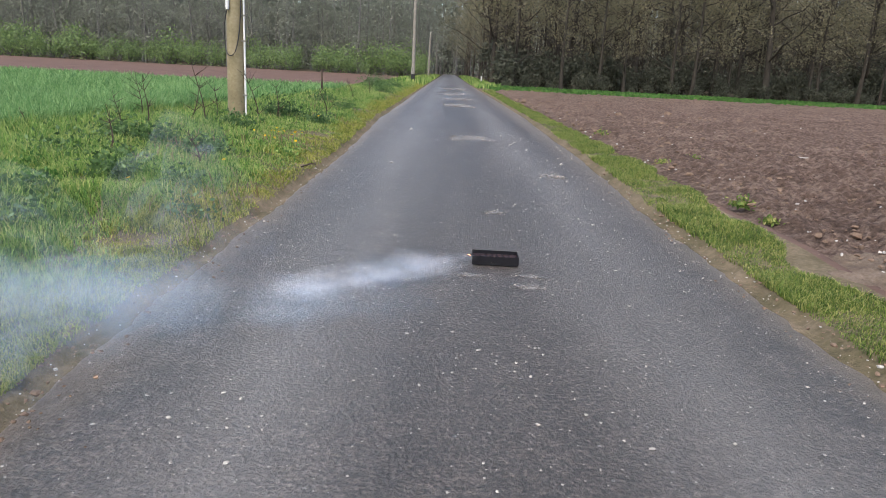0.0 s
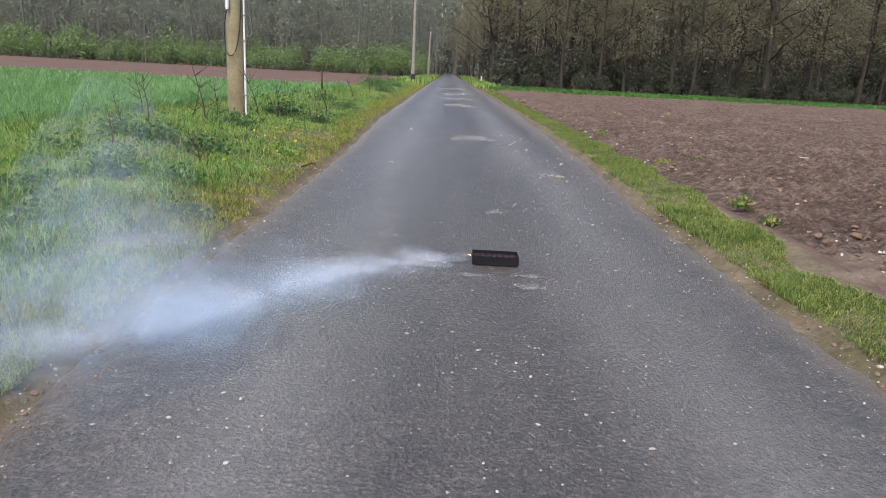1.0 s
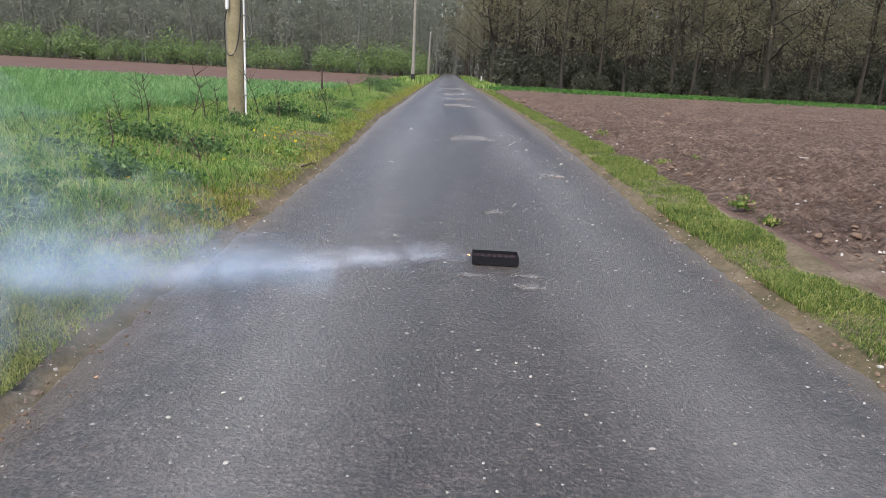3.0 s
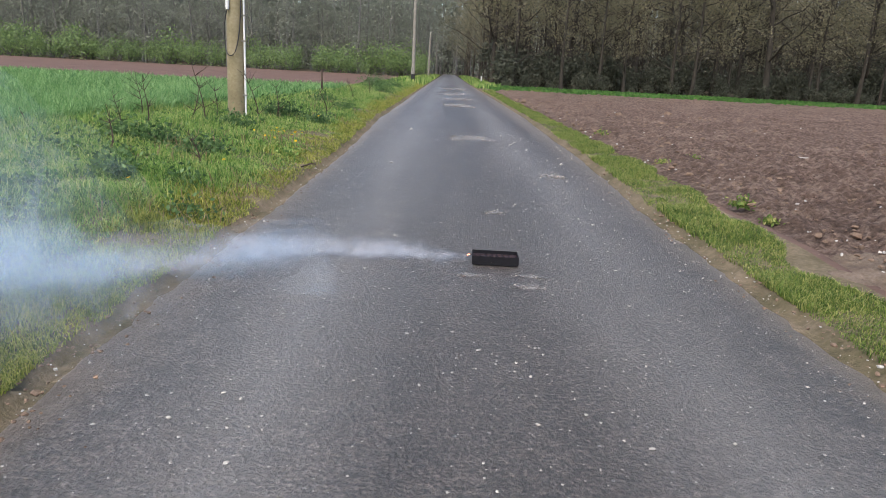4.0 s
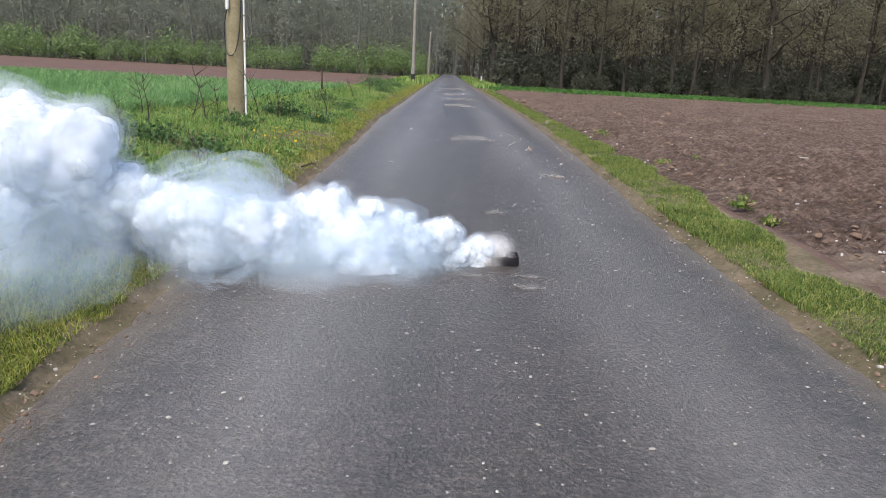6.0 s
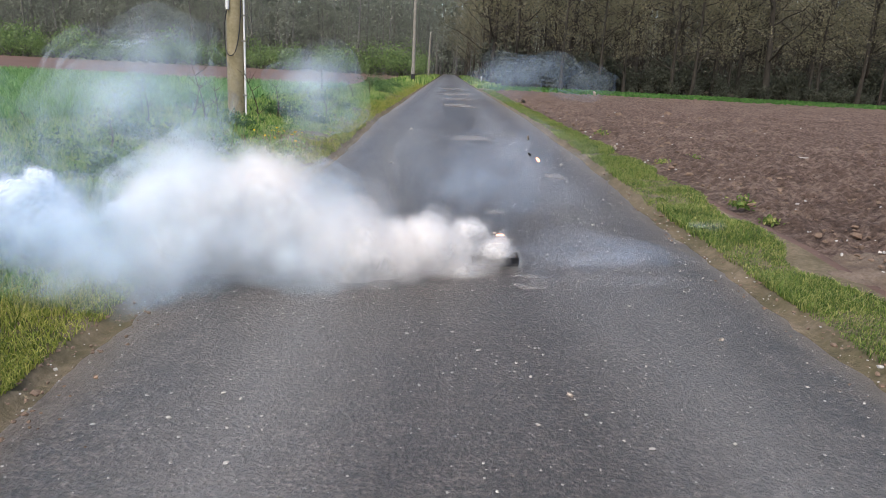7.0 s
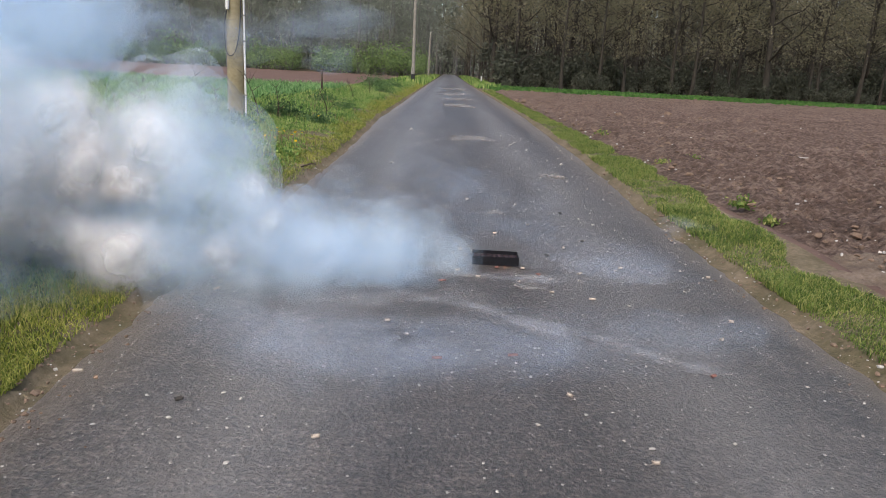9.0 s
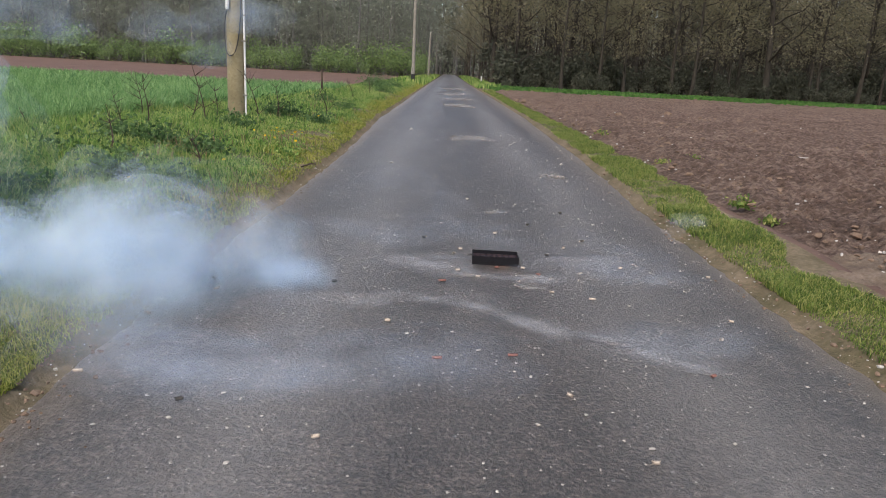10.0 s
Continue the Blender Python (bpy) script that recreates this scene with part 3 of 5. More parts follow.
def verge_plants():
    rng = np.random.default_rng(21)
    for x, y, r in ((-3.5, 7.5, 0.38), (-3.05, 7.4, 0.3), (-2.37, 6.85, 0.3), (-2.5, 5.2, 0.26), (-2.1, 11.5, 0.28), (-2.8, 12.0, 0.42), (-1.95, 5.15, 0.17), (-2.9, 9.6, 0.33), (-3.3, 5.9, 0.3), (-2.3, 3.6, 0.2), (-2.65, 4.3, 0.22), (-3.0, 17, 0.4), (-2.4, 26, 0.5), (-3.1, 30, 0.7), (-2.6, 33, 0.6), (-3.5, 34, 0.7), (-2.2, 15, 0.3)):
        ob = new("weed_clump", weed_clump(rng, r, int(420 + 900 * r), M_WEED, "weed_clump"))
        ob.location = (x, y, float(land(x, y)) - 0.01)
        tagged(ob, "dark green broad-leaved weed clump in the verge", "weeds", "weeds in the verge", "stuff")
    for _ in range(34):
        y = 2.4 * math.exp(rng.uniform(0, 1.9))
        x, r = float(lane_left(y)) - rng.uniform(0.3, 3.0), rng.uniform(0.08, 0.2)
        ob = new("weed_clump", weed_clump(rng, r, 260, (M_WEED, M_STRIP, M_GRASS)[int(rng.integers(0, 3))], "weed_clump"))
        ob.location = (x, y, float(land(x, y)) - 0.01)
        tagged(ob, "small leafy green weed clump in the verge", "weeds", "small weeds in the verge", "stuff")
    for x, y, r in ((2.5, 5.75, 0.12), (2.45, 5.1, 0.07), (3.2, 9.0, 0.12), (2.7, 8.6, 0.1), (3.4, 40.2, 0.5), (5.0, 40.4, 0.4), (2.75, 12.5, 0.15)):
        ob = new("weed_clump", weed_clump(rng, r, 160, M_SHORTGRASS, "field_weed"))
        ob.location = (x, y, 0.03)
        tagged(ob, "small bright green weed clump at the field edge", "weeds", "weeds at the field edge", "stuff")
    for x, y, h in ((-4.0, 8.6, 0.5), (-3.75, 8.8, 0.7), (-4.55, 10.5, 0.75), (-3.25, 9.5, 0.95), (-3.6, 9.8, 0.7), (-3.35, 10.2, 0.65), (-2.9, 10.9, 0.8), (-2.75, 11.4, 0.6), (-4.9, 8.2, 0.35), (-2.2, 6.2, 0.35), (-3.1, 6.4, 0.4), (-2.4, 21.5, 0.9), (-2.6, 19.5, 0.6), (-2.3, 13.5, 0.5)):
        ob = new("dead_stalk", stem_thing(rng, h, "dead_stalk"))
        ob.location = (x, y, float(land(x, y)) - 0.02)
        tagged(ob, "bare brown dead weed stalk with twigs", "stalk", "dead stalks in the verge")
    # dandelions
    head_v, head_f = [], []
    for k in range(14):
        a = k * 2 * math.pi / 14
        b = a + 0.36
        for r0, z1 in ((1.0, 0.25), (0.6, 0.5)):
            n = len(head_v)
            head_v += [(0, 0, 0.1), (r0 * math.cos(a), r0 * math.sin(a), z1), (r0 * 1.08 * math.cos((a + b) / 2), r0 * 1.08 * math.sin((a + b) / 2), z1 * 0.9), (r0 * math.cos(b), r0 * math.sin(b), z1)]
            head_f.append((n, n + 1, n + 2, n + 3))
    flower = mesh_of("flower_head", np.array(head_v) * 0.014, np.array(head_f), [M_PETAL])
    stalk = tube_mesh("flower_stalk", [(0, 0, 0), (0.004, 0, 0.07), (0, 0, 0.145)], [0.002, 0.002, 0.0016], 5, M_GRASS)
    for k in range(24):
        if k < 17:
            x, y = rng.normal(-1.85, 0.2), rng.normal(8.15, 0.42)
        else:
            x, y = [(-2.05, 4.6), (-3.4, 17.8), (-1.75, 5.6), (-2.3, 12.0), (-2.6, 15.5), (-2.0, 11), (-1.9, 6.9)][k - 17]
        ob = new("dandelion")
        ob.location = (x, y, float(land(x, y)) + rng.uniform(0.0, 0.05))
        ob.rotation_euler = (rng.normal(-0.35, 0.25), rng.normal(0, 0.25), rng.uniform(0, 6))
        part("stalk", stalk, ob)
        h = part("flower_head", flower, ob, "yellow petals")
        h.location = (0, 0, 0.143)
        s = rng.uniform(0.8, 1.15)
        ob.scale = (s, s, s)
        tagged(ob, "yellow dandelion in bloom in the verge grass", "flower", "dandelions")
    ob = new("twig", tube_mesh("twig", [(-0.11, 0, 0.012), (-0.02, 0.015, 0.02), (0.06, -0.01, 0.012), (0.15, 0.01, 0.014)], [0.008, 0.012, 0.01, 0.006], 6, M_STONE))
    ob.location, ob.rotation_euler = (4.9, 9.7, 0.075), (0, 0, 0.05)
    tagged(ob, "pale dry stick on the ploughed soil", "stick")
    ob = new("twig", tube_mesh("twig", [(-0.06, -0.1, 0.006), (-0.02, -0.02, 0.015), (0.0, 0.06, 0.02), (0.05, 0.1, 0.01)], [0.007, 0.009, 0.009, 0.005], 6, M_STEM))
    ob.location = (-1.36, 7.0, 0.005)
    tagged(ob, "bent brown stick on the lane edge", "stick")


# ---- trees ----
def tree_meshes(seed, height, spread, bark, leaf, leaf_count, leaf_size, first_limb):
    rng = np.random.default_rng(seed)
    t = np.linspace(0, 1, 11)
    bend = rng.normal(0, 0.035, 2)
    trunk = np.stack([bend[0] * height * t ** 2 + 0.12 * np.sin(t * 6 + seed), bend[1] * height * t ** 2 + 0.1 * np.cos(t * 5 + seed), height * t], 1)
    r0 = height * rng.uniform(0.006, 0.0125)
    rad = r0 * (1.05 - 0.93 * t) + r0 * 0.5 * np.exp(-t * 28)
    wood, tips = [tube(trunk, rad, 8)], []
    limbs = int(rng.integers(20, 26))
    for k in range(limbs):
        f = first_limb + (0.97 - first_limb) * (k + rng.uniform(0, 0.8)) / limbs
        base = np.array([np.interp(f, t, trunk[:, i]) for i in range(3)])
        a = k * 2.4 + rng.uniform(-0.5, 0.5)
        length = spread * height * (1.15 - f) * rng.uniform(0.5, 1.1)
        rise = rng.uniform(0.35, 1.05)
        u = np.linspace(0, 1, 6)
        wob = rng.normal(0, 0.07 * length, (6, 3)) * u[:, None]
        p = base + np.stack([math.cos(a) * length * u, math.sin(a) * length * u, length * rise * u ** 1.25], 1) + wob
        wood.append(tube(p, max(0.02, r0 * 0.4 * (1.1 - f)) * (1.1 - u), 5))
        tips.append(p[3:])
        for _ in range(5):
            g = int(rng.integers(2, 6))
            b, l = rng.uniform(0, 6.28), length * rng.uniform(0.25, 0.55)
            w = np.linspace(0, 1, 4)
            q = p[g] + np.stack([math.cos(b) * l * w, math.sin(b) * l * w, l * rng.uniform(-0.1, 0.9) * w], 1) + rng.normal(0, 0.05 * l, (4, 3)) * w[:, None]
            wood.append(tube(q, max(0.012, r0 * 0.11) * (1.15 - w), 3))
            tips.append(q[1:])
    v, f = join(wood)
    limbs_me = mesh_of("trunk", v, f, [bark], smooth=True)
    tips = np.concatenate(tips)
    pick = tips[rng.integers(0, len(tips), leaf_count)] + rng.normal(0, 0.3, (leaf_count, 3)) * np.array([1, 1, 0.8])
    v, f = leaves(pick, rng.uniform(0.5, 1.4, leaf_count) * leaf_size, rng)
    return limbs_me, mesh_of("crown", v, f, [leaf])


def tree(meshes, name, label, group):
    ob = new(name)
    part("trunk", meshes[0], ob)
    part("crown", meshes[1], ob, "sparse opening leaves")["kind"] = "stuff"
    return tagged(ob, label, "tree", group)


def bush_meshes(seed, r, leaf, count, leaf_size, bark):
    rng = np.random.default_rng(seed)
    wood, lobes = [], []
    for _ in range(9):
        a, l = rng.uniform(0, 6.28), r * rng.uniform(0.5, 1.0)
        u = np.linspace(0, 1, 5)
        p = np.stack([math.cos(a) * l * 0.8 * u, math.sin(a) * l * 0.8 * u, r * rng.uniform(0.7, 1.5) * u], 1) + rng.normal(0, 0.05 * r, (5, 3)) * u[:, None]
        wood.append(tube(p, 0.03 * (1.1 - u) * r, 4))
        lobes += [p[2], p[3], p[4]]
    v, f = join(wood)
    stems = mesh_of("branchwork", v, f, [bark])
    lobes = np.array(lobes)
    c = lobes[rng.integers(0, len(lobes), count)] + rng.normal(0, 0.2 * r, (count, 3))
    c[:, 2] = np.abs(c[:, 2])
    v, f = leaves(c, rng.uniform(0.6, 1.4, count) * leaf_size, rng)
    return stems, mesh_of("leafage", v, f, [leaf])


def bush(meshes, label, group):
    ob = new("bush")
    part("branchwork", meshes[0], ob)
    part("leafage", meshes[1], ob)["kind"] = "stuff"
    return tagged(ob, label, "bush", group)


def plant_rows(kinds, spots):
    """Copies of the built kinds at (x, y, size); the first of each kind takes the first spots."""
    used = set()
    for i, (x, y, s, turn) in enumerate(spots):
        k = i % len(kinds)
        if k in used:
            ob = copy_thing(kinds[k], pose(x, y, -0.05, 0, 0, turn))
        else:
            ob = kinds[k]
            ob.matrix_basis = pose(x, y, -0.05, 0, 0, turn)
            used.add(k)
        ob.scale = (s, s, s)


def woods():
    rng = random.Random(5)
    oak_label = "tall oak with dark bark and sparse opening leaves"
    oaks = [tree(tree_meshes(100 + k, 15.5 + k % 3, 0.3, M_BARK, M_OAKLEAF, 6000, 0.13, (0.07, 0.14, 0.2)[k % 3]), "oak_tree", oak_label, "oaks of the wood") for k in range(6)]
    spots = []
    for y0, gap in ((52.5, 2.4), (56, 2.7), (60, 3.0), (65, 3.8), (71, 4.5), (78, 5)):
        x = 4.6
        while x < 0.66 * y0 + 5:
            spots.append((x + rng.uniform(-0.9, 0.9), y0 + rng.uniform(-1.4, 1.4), rng.uniform(0.75, 1.15), rng.uniform(0, 360)))
            x += gap * rng.uniform(0.7, 1.3)
    for y0 in (56, 61, 66, 76, 88, 100, 114, 130, 146):
        spots.append((3.4 + rng.uniform(-0.3, 0.6), y0, rng.uniform(0.9, 1.1), rng.uniform(0, 360)))
    rng.shuffle(spots)
    plant_rows(oaks, spots)
    far_label = "slender tree with opening leaves, distance haze put into its colours"
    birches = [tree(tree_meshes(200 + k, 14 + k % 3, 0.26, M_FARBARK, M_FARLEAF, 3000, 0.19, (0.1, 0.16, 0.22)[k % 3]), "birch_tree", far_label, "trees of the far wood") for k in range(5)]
    spots = []
    for y0, gap in ((91, 4.0), (95, 4.2), (100, 4.6), (107, 5)):
        x = -4.5
        while x > -0.68 * y0 - 4:
            spots.append((x + rng.uniform(-1, 1), y0 + rng.uniform(-1.6, 1.6), rng.uniform(0.75, 1.15), rng.uniform(0, 360)))
            x -= gap * rng.uniform(0.7, 1.3)
    for y0 in (118, 132, 146):
        spots.append((-3.6, y0, 1.0, rng.uniform(0, 360)))
    rng.shuffle(spots)
    plant_rows(birches, spots)
    shrubs = [bush(bush_meshes(300 + k, 1.5, M_BUSHLEAF, 1100, 0.17, M_FARBARK), "leafy light green bush at the edge of the far wood", "bushes before the far wood") for k in range(4)]
    spots = []
    for y0, lo, hi in ((88, 0.7, 1.5), (90, 1.0, 1.9)):
        x = -4
        while x > -0.7 * y0:
            spots.append((x, y0 + rng.uniform(-0.6, 0.6), rng.uniform(lo, hi), rng.uniform(0, 360)))
            x -= rng.uniform(1.6, 3.4)
    plant_rows(shrubs, spots)
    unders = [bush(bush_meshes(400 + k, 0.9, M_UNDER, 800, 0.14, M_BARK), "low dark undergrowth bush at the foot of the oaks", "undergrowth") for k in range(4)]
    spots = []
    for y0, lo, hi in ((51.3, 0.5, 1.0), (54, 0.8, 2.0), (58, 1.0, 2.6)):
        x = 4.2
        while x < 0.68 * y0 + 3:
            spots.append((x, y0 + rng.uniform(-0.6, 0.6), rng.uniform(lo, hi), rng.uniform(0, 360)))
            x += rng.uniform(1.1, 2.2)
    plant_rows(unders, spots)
    # the depth of both woods: stems and leaf clumps nobody could count
    g = np.random.default_rng(8)

    def depth(name, x0, x1, y0, y1, top, stems, clumps, bark, leaf, size, label):
        pieces = []
        for _ in range(stems):
            x, y, h = g.uniform(x0, x1), g.uniform(y0, y1), top * g.uniform(0.7, 1.1)
            p = np.array([(x, y, 0), (x + g.normal(0, 0.2), y, h * 0.5), (x + g.normal(0, 0.6), y, h)])
            pieces.append(tube(p, np.array([0.22, 0.15, 0.04]) * g.uniform(0.5, 1.3), 4))
        v1, f1 = join(pieces)
        c = np.stack([g.uniform(x0, x1, clumps), g.uniform(y0, y1, clumps), top * g.uniform(0, 1, clumps) ** 0.9], 1)
        c[:, 2] *= 0.85 + 0.5 * fbm(c[:, 0] * 0.12, c[:, 1] * 0.02, 3, 3)
        v2, f2 = leaves(c, g.uniform(0.5, 1.5, clumps) * size, g)
        v, f = np.concatenate([v1, v2]), np.concatenate([f1, f2 + len(v1)])
        idx = np.concatenate([np.zeros(len(f1), int), np.ones(len(f2), int)])
        tagged(new(name, mesh_of(name, v, f, [bark, leaf], idx)), label, "woodland", kind="stuff")

    depth("wood_depth", 5.5, 90, 84, 125, 17, 900, 60000, M_BARK, M_DARKWOOD, 0.5, "dim depth of the oak wood")
    # far wood and lane end take the bark and leaf colours paled for haze
    depth("far_wood_depth", -110, -4.5, 112, 150, 16, 500, 52000, M_FARBARK, M_FARLEAF, 0.85, "depth of the far wood, distance haze put into its colours")
    depth("lane_end_wood", -14, 16, 172, 190, 25, 80, 17000, M_FARBARK, M_FARLEAF, 0.8, "trees closing the far end of the lane, haze put into their colours")


# ---- poles along the lane ----
def utility_pole(x, y, height, radius, mat, lean, label):
    ob = new("utility_pole")
    ob.matrix_basis = pose(x, y, float(land(x, y)) - 0.1, 0, lean, 0)
    t = np.linspace(0, 1, 14)
    p = np.stack([0.01 * np.sin(t * 7), 0.01 * np.cos(t * 5), height * t], 1)
    part("shaft", tube_mesh("shaft", np.concatenate([p, p[-1:] + [[0, 0, 0.02]]]), np.append(radius * (1.02 - 0.3 * t), 0.01), 20, mat), ob)
    return tagged(ob, label, "utility pole", "poles along the lane")


def poles():
    ob = utility_pole(-3.27, 11.0, 6.8, 0.138, M_POLE, 0.0, "weathered wooden utility pole with white conduit and looped cable")
    part("conduit", tube_mesh("conduit", [(0.158, -0.05, 0.12), (0.156, -0.05, 1.0), (0.152, -0.05, 2.2), (0.14, -0.05, 5.5)], [0.016] * 4, 10, M_PVC), ob, "white plastic conduit")
    for z in (0.45, 1.25, 1.62, 2.3):
        part("clip", box_mesh("clip", [(0.118, 0.185, -0.079, -0.03, z, z + 0.02)], M_GREYPOLE, 0.002), ob)
    part("junction_sleeve", tube_mesh("junction_sleeve", [(-0.06, -0.15, 1.7), (-0.06, -0.15, 1.74), (-0.058, -0.15, 2.3)], [0.022, 0.03, 0.03], 10, M_PVC), ob, "white cable end sleeve")
    a = np.linspace(0, 1, 22)
    lx = np.interp(a, [0, 0.2, 0.42, 0.6, 0.8, 1], [-0.06, -0.14, -0.165, -0.03, 0.1, 0.128])
    lz = np.interp(a, [0, 0.2, 0.42, 0.6, 0.8, 1], [1.72, 1.5, 1.2, 0.96, 1.2, 2.0])
    k = np.ones(5) / 5
    lx[2:-2], lz[2:-2] = np.convolve(lx, k, "valid"), np.convolve(lz, k, "valid")
    ly = -np.sqrt(np.maximum(0.0205 - lx ** 2, 0.0)) - 0.012
    part("cable_loop", tube_mesh("cable_loop", np.stack([lx, ly, lz], 1), np.full(22, 0.0085), 8, M_RUBBER), ob, "black hanging cable loop")
    q = utility_pole(-2.5, 50.0, 7.2, 0.13, M_GREYPOLE, 0.0, "slim grey wooden utility pole beside the lane")
    part("foot_wrap", tube_mesh("foot_wrap", [(0, 0, 0.1), (0, 0, 0.3), (0, 0, 0.62)], [0.148, 0.147, 0.145], 14, M_RUBBER), q, "black foot wrap")
    utility_pole(-2.5, 88.0, 5.4, 0.13, M_GREYPOLE, 0.5, "slim grey wooden utility pole beside the lane")
    utility_pole(-2.3, 124.0, 5.2, 0.12, M_GREYPOLE, 0.0, "distant slim grey wooden utility pole beside the lane")
    post = new("marker_post")
    post.matrix_basis = pose(2.75, 60.0, -0.05)
    part("shaft", tube_mesh("shaft", [(0, 0, 0), (0, 0, 0.6), (0, 0, 0.95), (0, 0, 1.0)], [0.07, 0.07, 0.065, 0.02], 10, M_PAINT), post)
    part("band", tube_mesh("band", [(0, 0, 0.72), (0, 0, 0.82)], [0.074, 0.074], 10, M_RUBBER), post, "dark band")
    tagged(post, "slim pale marker post at the lane edge", "post")
    stake = new("fence_stake", tube_mesh("fence_stake", [(0, 0, 0), (0.01, 0, 0.4), (0, 0, 0.85), (0, 0, 0.87)], [0.03, 0.03, 0.027, 0.004], 8, M_STEM))
    stake.location = (-3.9, 22.0, 0.0)
    tagged(stake, "thin weathered wooden stake in the grass", "stake")


# ---- the firework battery ----
BOX = (0.305, 3.69, 0.004)


def battery():
    ob = new("firework_battery")
    ob.matrix_basis = pose(*BOX, 0, 0, -1.0)
    w, d, h, t = 0.126, 0.062, 0.048, 0.004
    part("front_panel", box_mesh("front_panel", [(-w, w, -d, -d + t, 0, h)], M_CARD, 0.0015), ob)
    part("back_panel", box_mesh("back_panel", [(-w, w, d - t, d, 0, h + 0.004)], M_CARD, 0.0015), ob)
    for s in (-1, 1):
        x0, x1 = sorted((s * w, s * (w - t)))
        part("side_panel", box_mesh("side_panel", [(x0, x1, -d + t, d - t, 0, h)], M_CARD, 0.0015), ob)
    part("base_panel", box_mesh("base_panel", [(-w + t, w - t, -d + t, d - t, 0.001, 0.006)], M_CARD, 0.001), ob)
    part("top_sheet", box_mesh("top_sheet", [(-w + t + 0.001, w - t - 0.001, -d + t + 0.001, d - t - 0.001, 0.03, 0.033)], M_REDCARD, 0.001), ob, "dark red inner card")
    for i in range(7):
        for j in range(3):
            x, y = -0.099 + i * 0.033, -0.036 + j * 0.036
            part("shot_tube", tube_mesh("shot_tube", [(x, y, 0.006), (x, y, 0.036), (x, y, 0.0362), (x, y, 0.02)], [0.0145, 0.0145, 0.0115, 0.0115], 12, M_REDCARD), ob)
    part("fuse", tube_mesh("fuse", [(-w + 0.002, 0.0, 0.04), (-w - 0.014, -0.004, 0.042), (-w - 0.024, -0.008, 0.034)], [0.0028, 0.0028, 0.002], 8, M_CHAR), ob, "burning fuse stub")
    return tagged(ob, "small black card firework battery tray standing on the asphalt", "firework")


def fuse_spark():
    rng = np.random.default_rng(4)
    pieces = []
    for _ in range(7):
        v, f = pebble(rng, 0.0028)
        pieces.append((v + rng.normal(0, 0.004, 3), f))
    v, f = join(pieces)
    return tagged(new("fuse_spark", mesh_of("fuse_spark", v, f, [M_EMBER])), "glowing orange sparks at the fuse end", "spark")


def road_marks():
    rng = np.random.default_rng(17)
    for x, y, a, b in ((0.45, 3.27, 0.055, 0.045), (0.47, 3.45, 0.06, 0.03), (1.15, 7.2, 0.11, 0.2), (0.37, 5.1, 0.07, 0.05), (0.41, 11.0, 0.28, 0.35), (0.36, 21.2, 0.5, 1.0), (0.18, 32, 0.55, 1.5), (0.3, 26, 0.5, 0.8), (0.2, 40, 0.5, 1.6), (0.15, 3.42, 0.07, 0.03)):
        n = 30
        c = np.stack([rng.normal(0, a * 0.55, n), rng.normal(0, b * 0.55, n), 0.0015 + 0.003 * rng.random(n)], 1)
        s = rng.uniform(0.5, 1.1, n)
        quad = np.array([(-1, -1, 0), (1, -1, 0), (1, 1, 0), (-1, 1, 0)])
        v = (c[:, None, :] + quad[None] * s[:, None, None] * np.array([a, b, 0])).reshape(-1, 3)
        uv = np.tile(np.array([(0, 0), (1, 0), (1, 1), (0, 1)], float), (n, 1))
        ob = new("worn_patch", mesh_of("worn_patch", v, np.arange(4 * n).reshape(n, 4), [M_DUST], None, False, uv))
        ob.location = (x, y, 0.003)
        tagged(ob, "pale worn patch in the asphalt", "road patch", "worn patches", kind="structure")


# ---- smoke, in rigid puffs of nested lumpy shells ----
def ball(level):
    """Unit icosphere: verts and triangles."""
    bm = bmesh.new()
    bmesh.ops.create_icosphere(bm, subdivisions=level, radius=1.0)
    v = np.array([q.co[:] for q in bm.verts])
    f = np.array([[q.index for q in t.verts] for t in bm.faces])
    bm.free()
    return v, f


BALLS = {level: ball(level) for level in (4, 5)}


def lumpy(level, rng, lobes, bite):
    """Radius along each direction of a cloud of overlapping lobes round a middle ball, with finer lobes on them."""
    d, f = BALLS[level]
    radius = np.full(len(d), 0.52)
    for count, low, high, reach in ((lobes, 0.24, 0.42, 0.5), (lobes * 7, 0.07 * bite, 0.15 * bite, 0.0)):
        way = rng.normal(size=(count, 3))
        way /= np.linalg.norm(way, axis=1)[:, None]
        size = rng.uniform(low, high, count)
        if reach:
            far = reach + rng.uniform(-0.12, 0.06, count)
        else:
            near = np.argmax(way @ d.T, axis=1)
            far = radius[near] - size * 0.35
        along = d @ way.T * far
        inside = along ** 2 - far ** 2 + size ** 2
        out = np.where(inside > 0, along + np.sqrt(np.maximum(inside, 0)), 0)
        radius = np.maximum(radius, out.max(1))
    return d, f, radius


